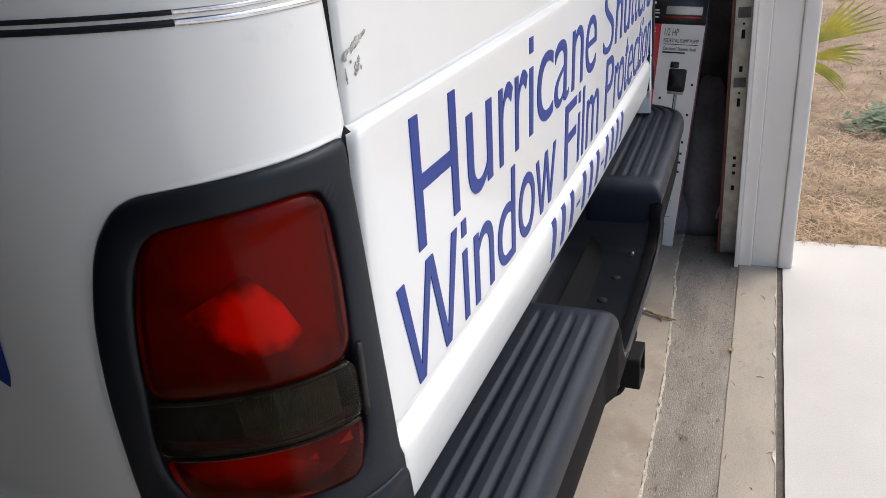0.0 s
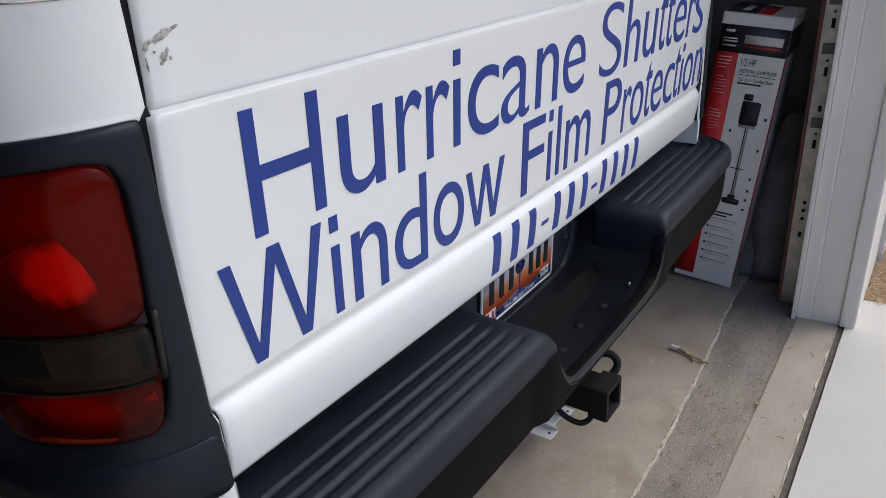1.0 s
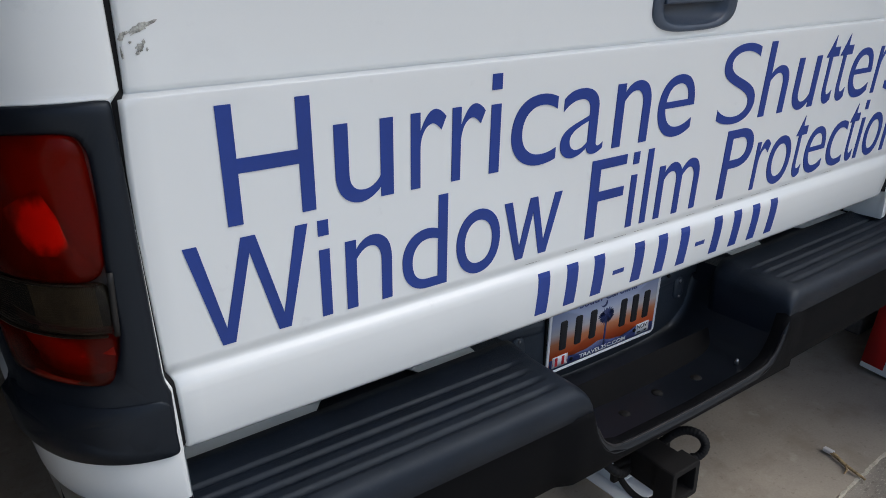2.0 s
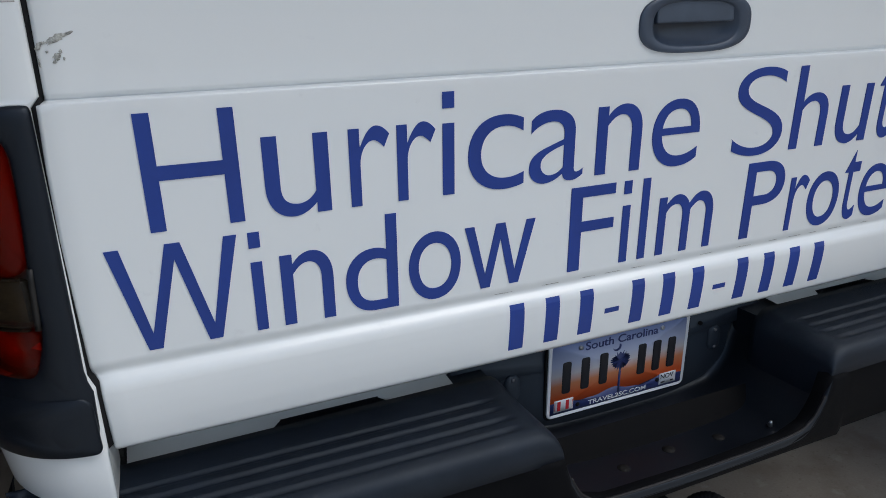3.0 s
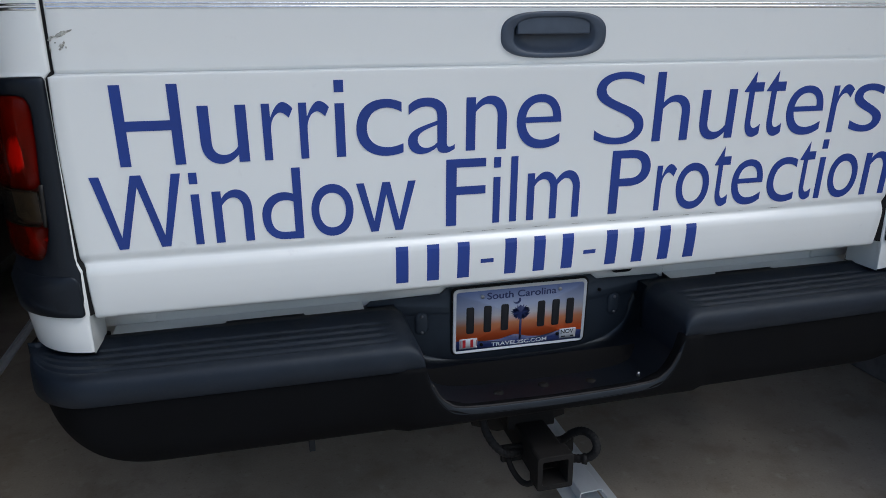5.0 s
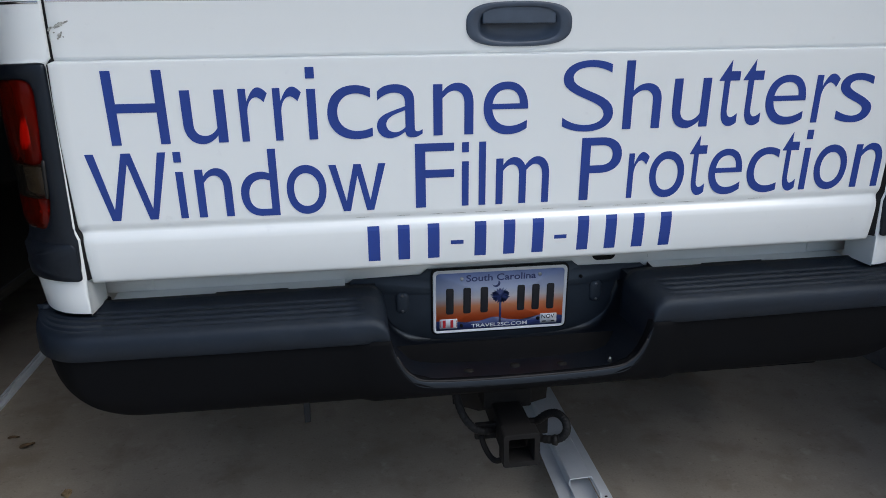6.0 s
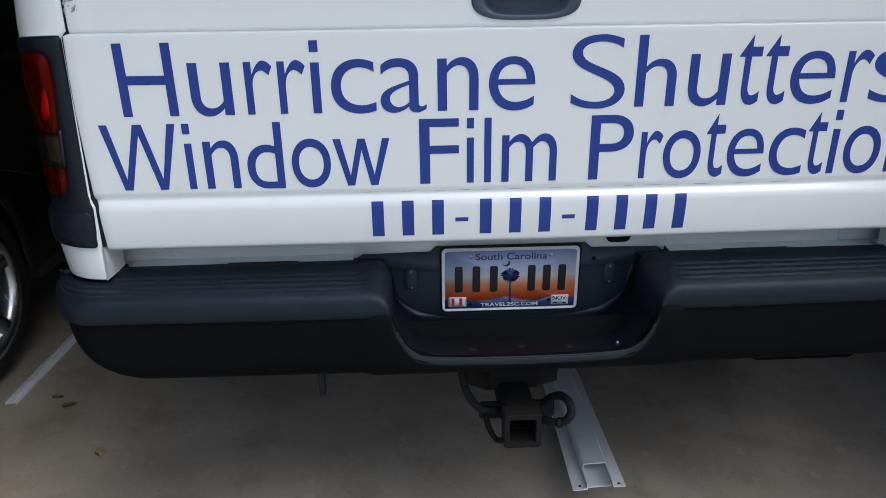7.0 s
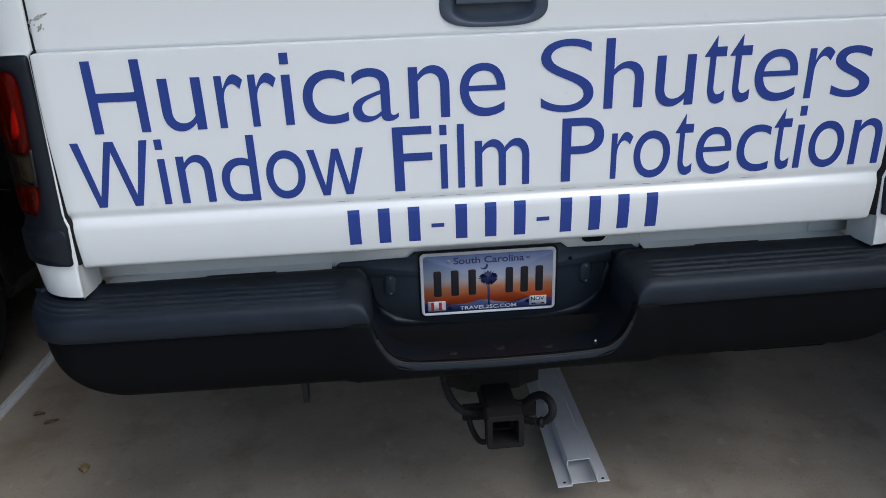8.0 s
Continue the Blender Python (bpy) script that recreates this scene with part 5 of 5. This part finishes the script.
for k in range(17):
    if k in (4, 10):
        v -= 0.05 if k == 10 else 0.02
    print_patch("print_bar", 0.012, 0.012 + rr.uniform(0.028, 0.048), v, v + (0.0045 if k in (0, 1, 2, 10, 11, 12) else 0.0022), PINKINK, h=0.0008)
    v -= 0.011
# pictured pump: motor, cap, rod, base
rings("pump_picture", [(0.150 + x, 0.668 + z) for x, z in rounded(0.062, 0.082, 0.008, 4)], [(1.0, 0.0), (1.0, 0.0008), (0.0, 0.0008)], on_box, INK, carton)
rings("pump_picture", [(0.150 + x, 0.622 + z) for x, z in rounded(0.058, 0.010, 0.004, 4)], [(1.0, 0.0), (1.0, 0.0009), (0.0, 0.0009)], on_box, CARTONGREY, carton)
rings("pump_picture", [(0.136 + x, 0.722 + z) for x, z in rounded(0.030, 0.022, 0.004, 4)], [(1.0, 0.0), (1.0, 0.0009), (0.0, 0.0009)], on_box, INK, carton)
for u, w in ((0.148, 0.004), (0.155, 0.006)):
    rings("pump_picture", [(u + x, 0.485 + z) for x, z in rounded(w, 0.265, 0.001, 2)], [(1.0, 0.0), (1.0, 0.0008), (0.0, 0.0008)], on_box, CARTONGREY if w > 0.005 else INK, carton)
rings("pump_picture", [(0.147 + x, 0.470 + z) for x, z in rounded(0.048, 0.003, 0.001, 2)], [(1.0, 0.0), (1.0, 0.001), (0.0, 0.001)], on_box, INK, carton)
rings("pump_picture", [(0.150 + x, 0.345 + z) for x, z in rounded(0.062, 0.022, 0.008, 4)], [(1.0, 0.0), (1.0, 0.0009), (0.0, 0.0009)], on_box, INK, carton)
rings("pump_picture", [(0.150 + x, 0.362 + z) for x, z in rounded(0.026, 0.016, 0.004, 4)], [(1.0, 0.0), (1.0, 0.001), (0.0, 0.001)], on_box, INK, carton)
for u, vv in ((0.205, 0.655), (0.203, 0.545), (0.200, 0.440), (0.200, 0.395), (0.200, 0.360), (0.199, 0.322), (0.098, 0.600)):
    print_patch("print_mark", u - 0.004, u + 0.004, vv - 0.0045, vv + 0.0045, INK, h=0.0008)
for k in range(2):
    print_patch("print_bar", 0.088, 0.170 - 0.02 * k, 0.290 - 0.012 * k, 0.296 - 0.012 * k, INK, h=0.0007)
for k in range(6):
    vv = 0.262 - 0.034 * k
    print_patch("print_mark", 0.086, 0.093, vv, vv + 0.008, INK, h=0.0007)
    for q in range(2):
        print_patch("print_bar", 0.097, 0.097 + rr.uniform(0.07, 0.105), vv + 0.003 - 0.011 * q, vv + 0.0065 - 0.011 * q, PALEINK if q else CARTONGREY, h=0.0006)

# ---- galvanised door track inside the jamb ----
track = thing("door_track", (1.4420, -0.2090, 0), "galvanised slotted garage door track with rust-brown edge", "door track")
holes = [(0.40, 0.012), (0.37, 0.012), (0.34, 0.012), (0.73, 0.020), (0.61, 0.030), (0.85, 0.030), (1.00, 0.030), (1.2, 0.03), (0.28, 0.02)]
sheet("track_flange", [[(1.3940, -0.1860, z), (1.3940, -0.2410, z), (1.3990, -0.2415, z), (1.3990, -0.1855, z)] for z in np.linspace(0.004, 2.2, 6)], GALV, track, "slotted steel flange", wrap=True, caps=True, smooth=False)
sheet("track_channel", [[(1.3995, -0.1870, z), (1.3995, -0.1790, z), (1.4520, -0.1740, z), (1.4620, -0.1790, z), (1.4620, -0.1990, z), (1.4580, -0.1990, z), (1.4580, -0.1840, z), (1.4520, -0.1790, z)] for z in np.linspace(0.02, 2.2, 6)], GALV, track, "", wrap=True, caps=True)
block("edge_strip", (1.3880, -0.1855, 0.004), (1.3980, -0.1750, 2.2), WOODRED, track, "rust-brown stained edge", 0.001)
for z, h in holes:
    block("slot", (1.3925, -0.2210, z - h / 2), (1.3950, -0.2100, z + h / 2), RUBBER, track, "", 0.0009)
    if h > 0.025:
        block("slot", (1.3925, -0.2350, z + 0.055), (1.3950, -0.1950, z + 0.090), NAVY, track, "dark square bracket", 0.0009)
        tube("rivet", [(1.3950, -0.2155, z + 0.035), (1.3915, -0.2155, z + 0.035)], 0.004, RUBBER, track, sides=8)

# ---- clutter by the side wall ----
chest = thing("tool_chest", (1.80, 0.85, 0), "dark red metal tool chest on a dark grey stand in shadow", "tool chest")
block("lower_stand", (1.66, 0.34, 0.0), (1.97, 1.6, 0.74), NAVY, chest, "dark grey stand", 0.01)
block("upper_chest", (1.64, 0.32, 0.745), (1.97, 1.62, 1.00), CHESTRED, chest, "dark red chest", 0.012)
block("front_rail", (1.632, 0.36, 0.735), (1.640, 1.58, 0.743), GALV, chest, "dull metal edge", 0.001)

cover = thing("grey_cover", (1.75, -0.12, 0), "crumpled dark grey fabric cover slumped against the wall", "cover")
rows = []
for i in range(17):
    f = i / 16
    z = 0.62 * f
    r = 0.20 * (1 - f ** 2.2) + 0.02
    rows.append([(1.76 + (r + 0.03 * noise.noise((math.cos(a) * 2, math.sin(a) * 2, z * 6))) * math.cos(a), -0.10 + (r * 0.85 + 0.04 * noise.noise((math.cos(a) * 2, 7, z * 6))) * math.sin(a), z) for a in np.linspace(0, 2 * math.pi, 40, endpoint=False)])
sheet("cover_cloth", rows, NAVY, cover, "", wrap=True, caps=True)
rows = []
for i in range(13):
    f = i / 12
    z, r = 0.34 * f, 0.115 * (1 - f ** 1.8) + 0.012
    rows.append([(1.655 + (r + 0.025 * noise.noise((math.cos(a) * 2, math.sin(a) * 2, z * 9 + 4))) * math.cos(a), 0.03 + (r * 1.2 + 0.03 * noise.noise((math.cos(a) * 2, 3, z * 9))) * math.sin(a), z) for a in np.linspace(0, 2 * math.pi, 32, endpoint=False)])
sheet("cover_fold", rows, NAVY, cover, "slumped fold of the cover", wrap=True, caps=True)
panel = tagged(block("dark_panel", (1.955, -0.28, 0.0), (1.979, 0.33, 2.2), NAVY, None, "", 0.004), "dark grey board standing against the side wall", "board")
tagged(tube("cable", bend([(1.50, -0.16, 0.10), (1.52, -0.17, 0.145), (1.55, -0.19, 0.16), (1.60, -0.21, 0.155), (1.66, -0.22, 0.13)], 30), 0.004, PALEINK, None), "short pale twisted cable on dark cover", "cable")

# ---- aluminium shutter tracks on the floor ----
rail = thing("shutter_track", (0.245, 0.150, 0), "white aluminium hat-section shutter track propped up off the floor", "shutter track", group="shutter tracks on the floor")
rm = Matrix.Translation((0.2400, 0.1360, 0.0960)) @ pose(0, 0, 0, -6.6, -5.0, -3.8)


def rail_sheet(name, outline, y0, y1, label):
    sheet(name, [[rm @ Vector((px, yy, pz)) for px, pz in outline] for yy in (y0, y1)], ALU, rail, label, wrap=True, caps=True, smooth=False)


rail_sheet("rail_lip", [(-0.071, 0.0), (-0.071, 0.003), (-0.034, 0.003), (-0.034, 0.0)], 0.0, 0.84, "white flat lip of the track")
rail_sheet("rail_lip", [(0.032, 0.0), (0.032, 0.003), (0.062, 0.003), (0.062, 0.0)], 0.004, 0.84, "white flat lip of the track")
rail_sheet("rail_crown", [(-0.036, 0.0), (-0.032, 0.024), (-0.029, 0.028), (0.027, 0.028), (0.030, 0.024), (0.034, 0.0), (0.0315, 0.0), (0.0275, 0.0255), (-0.0295, 0.0255), (-0.0335, 0.0)], 0.080, 0.84, "white raised crown of the track")
rail_sheet("rail_wall", [(-0.0360, 0.0), (-0.0345, 0.014), (-0.032, 0.014), (-0.0335, 0.0)], 0.002, 0.080, "")
rail_sheet("rail_wall", [(0.0315, 0.0), (0.0300, 0.020), (0.0325, 0.020), (0.0340, 0.0)], 0.010, 0.080, "")
rail_sheet("rail_web", [(-0.034, -0.012), (-0.034, -0.010), (0.032, -0.010), (0.032, -0.012)], 0.030, 0.30, "")
for a in (-0.052, 0.047):
    tube("screw_hole", [rm @ Vector((a, 0.016, 0.0030)), rm @ Vector((a, 0.016, 0.0036))], 0.004, RUBBER, rail, sides=10)
prop = thing("wood_block", (0.262, 0.42, 0), "small dark wooden block under the track", "block")
block("block_body", (0.236, 0.40, 0.0), (0.290, 0.45, 0.054), RUSTY, prop, "", 0.003)
angle_rail = thing("shutter_angle", (-1.64, 0.85, 0), "narrow white aluminium angle lying on the floor", "shutter track", group="shutter tracks on the floor")
am = Matrix.Translation((-1.606, 0.833, 0)) @ pose(0, 0, 0, 0, 0, 2.2) @ Matrix.Diagonal((0.66, 1, 0.7, 1))
sheet("angle_body", [[am @ Vector((px, yy, pz)) for px, pz in ((-0.026, 0.0), (-0.026, 0.020), (-0.023, 0.020), (-0.023, 0.012), (0.0, 0.012), (0.0, 0.026), (0.003, 0.026), (0.003, 0.012), (0.028, 0.012), (0.028, 0.0), (0.025, 0.0), (0.025, 0.009), (-0.023, 0.009), (-0.023, 0.0))] for yy in (0.0, 2.4)], ALU, angle_rail, "white coated angle", wrap=True, caps=True, smooth=False)

# ---- twig, leaves and crumbs ----
twig = thing("dry_twig", (0.82, -0.04, 0), "pale dry forked twig on the concrete edge", "twig")
tube("stem", bend([(0.8860, 0.0420, 0.010), (0.8790, 0.0190, 0.012), (0.8660, -0.0160, 0.009), (0.8560, -0.0460, 0.010), (0.8500, -0.0810, 0.007)], 24), lambda t: 0.0065 - 0.003 * t, TWIG, twig, "pale dry stem", sides=8)
tube("fork", bend([(0.8660, -0.0160, 0.009), (0.8490, -0.0310, 0.008), (0.8300, -0.0340, 0.006)], 10), lambda t: 0.004 - 0.002 * t, TWIG, twig, sides=7)
block("frayed_end", (0.8770, 0.0240, 0.006), (0.8920, 0.0540, 0.018), PALEINK, twig, "pale frayed end", 0.003)


def leaf(name, x, y, size, angle, label, mat=DRYLEAF):
    rows = []
    for i in range(7):
        f = i / 6
        w = size * 0.32 * math.sin(math.pi * min(0.98, f + 0.03)) ** 0.7
        rows.append([(size * (f - 0.5), w * s, 0.003 + 0.10 * size * (abs(s) + 0.5 * math.sin(f * 5 + s))) for s in (-1, -0.5, 0, 0.5, 1)])
    ob = sheet(name, rows, mat, None, m=Matrix.Translation((x, y, 0.0)) @ pose(0, 0, 0, 0, 0, angle))
    return tagged(ob, label, "leaf", "dry leaves on the floor")


leaf("dry_leaf", -1.402, 0.815, 0.045, 40, "curled dry brown leaf on the garage floor")
leaf("dry_leaf", -1.468, 0.873, 0.035, 10, "small dry leaf fragment on the garage floor")
leaf("dry_leaf", -1.18, 0.528, 0.048, 110, "crumpled tan dry leaf on the garage floor", TWIG)
leaf("dry_leaf", 0.72, -0.262, 0.022, 30, "small tan leaf scrap on the threshold", TWIG)
rnd2 = random.Random(11)
bm = bmesh.new()
for k in range(42):
    x, y, a, ln = rnd2.uniform(-0.4, 1.3), rnd2.uniform(-0.40, -0.12), rnd2.uniform(0, 3.14), rnd2.uniform(0.006, 0.03)
    w = rnd2.uniform(0.0008, 0.0018)
    c, s = math.cos(a), math.sin(a)
    vs = [bm.verts.new((x + c * p - s * q, y + s * p + c * q, -0.002 + z)) for p, q, z in ((-ln / 2, -w, 0.0), (-ln / 2, w, 0.0), (0, w, 0.004), (0, -w, 0.004), (ln / 2, w, 0.001), (ln / 2, -w, 0.001))]
    bm.faces.new((vs[0], vs[3], vs[2], vs[1]))
    bm.faces.new((vs[3], vs[5], vs[4], vs[2]))
tagged(part("grass_crumbs", bm, DRYLEAF, None), "scattered dry grass crumbs on the threshold", "debris", kind="stuff")

# ---- palm and weeds outside ----
palm = thing("palm_plant", (2.35, -0.30, -0.035), "low palm with yellowing green fan fronds", "palm")
tube("palm_stem", bend([(2.36, -0.28, -0.035), (2.35, -0.30, 0.25), (2.33, -0.33, 0.50)], 14), lambda t: 0.05 - 0.02 * t, TWIG, palm, "fibrous stem")


def frond(tip, droop, n, spread, length, mat=FROND):
    base = Vector((2.33, -0.33, 0.52))
    hub = Vector(tip)
    stalk = bend([base, (base + hub) / 2 + Vector((0, 0, 0.05)), hub], 10)
    fr = tube("frond_stalk", stalk, 0.006, FROND, palm, sides=6)
    d = (hub - base).normalized()
    side_v = d.cross(Vector((0, 0, 1))).normalized()
    upv = side_v.cross(d)
    for k in range(n):
        a = radians(spread * (k / (n - 1) - 0.5))
        way = d * math.cos(a) + (side_v * 0.55 + upv * 0.83) * math.sin(a)
        wid = (upv * math.cos(a) - d * 0.2).normalized()
        rows = []
        for i in range(6):
            f = i / 5
            p = hub + way * (length * f) - Vector((0, 0, droop * f * f * length))
            w = 0.012 * (1 - f) ** 0.7 + 0.0005
            rows.append([p - wid * w, p + side_v * 0.004 * (1 - f), p + wid * w])
        sheet("leaflet", rows, mat, fr)


frond((2.25, -0.48, 0.64), 0.06, 8, 46, 0.30)
frond((2.28, -0.46, 0.53), 0.60, 6, 44, 0.20)
frond((2.36, -0.50, 0.55), 0.20, 5, 40, 0.22)
weed = thing("green_weed", (3.2, -0.95, -0.035), "low clump of small green leaves on the dry lawn", "weed")
for s in range(3):
    bm = bmesh.new()
    for k in range(160):
        a, r = rnd2.uniform(0, 6.283), 0.20 * math.sqrt(rnd2.random())
        x, y, z = 3.15 + 0.16 * s + r * math.cos(a), -0.90 - 0.14 * s + r * 0.8 * math.sin(a), -0.035 + rnd2.uniform(0.0, 0.07)
        b, ln = rnd2.uniform(0, 6.283), rnd2.uniform(0.015, 0.035)
        c, sn = math.cos(b), math.sin(b)
        vs = [bm.verts.new((x + c * p - sn * q, y + sn * p + c * q, z + zz)) for p, q, zz in ((-ln, 0, 0), (0, -ln * 0.5, 0.008), (ln, 0, 0.012), (0, ln * 0.5, 0.006))]
        bm.faces.new(vs)
    part("leaf_clump", bm, LEAFGREEN, weed)
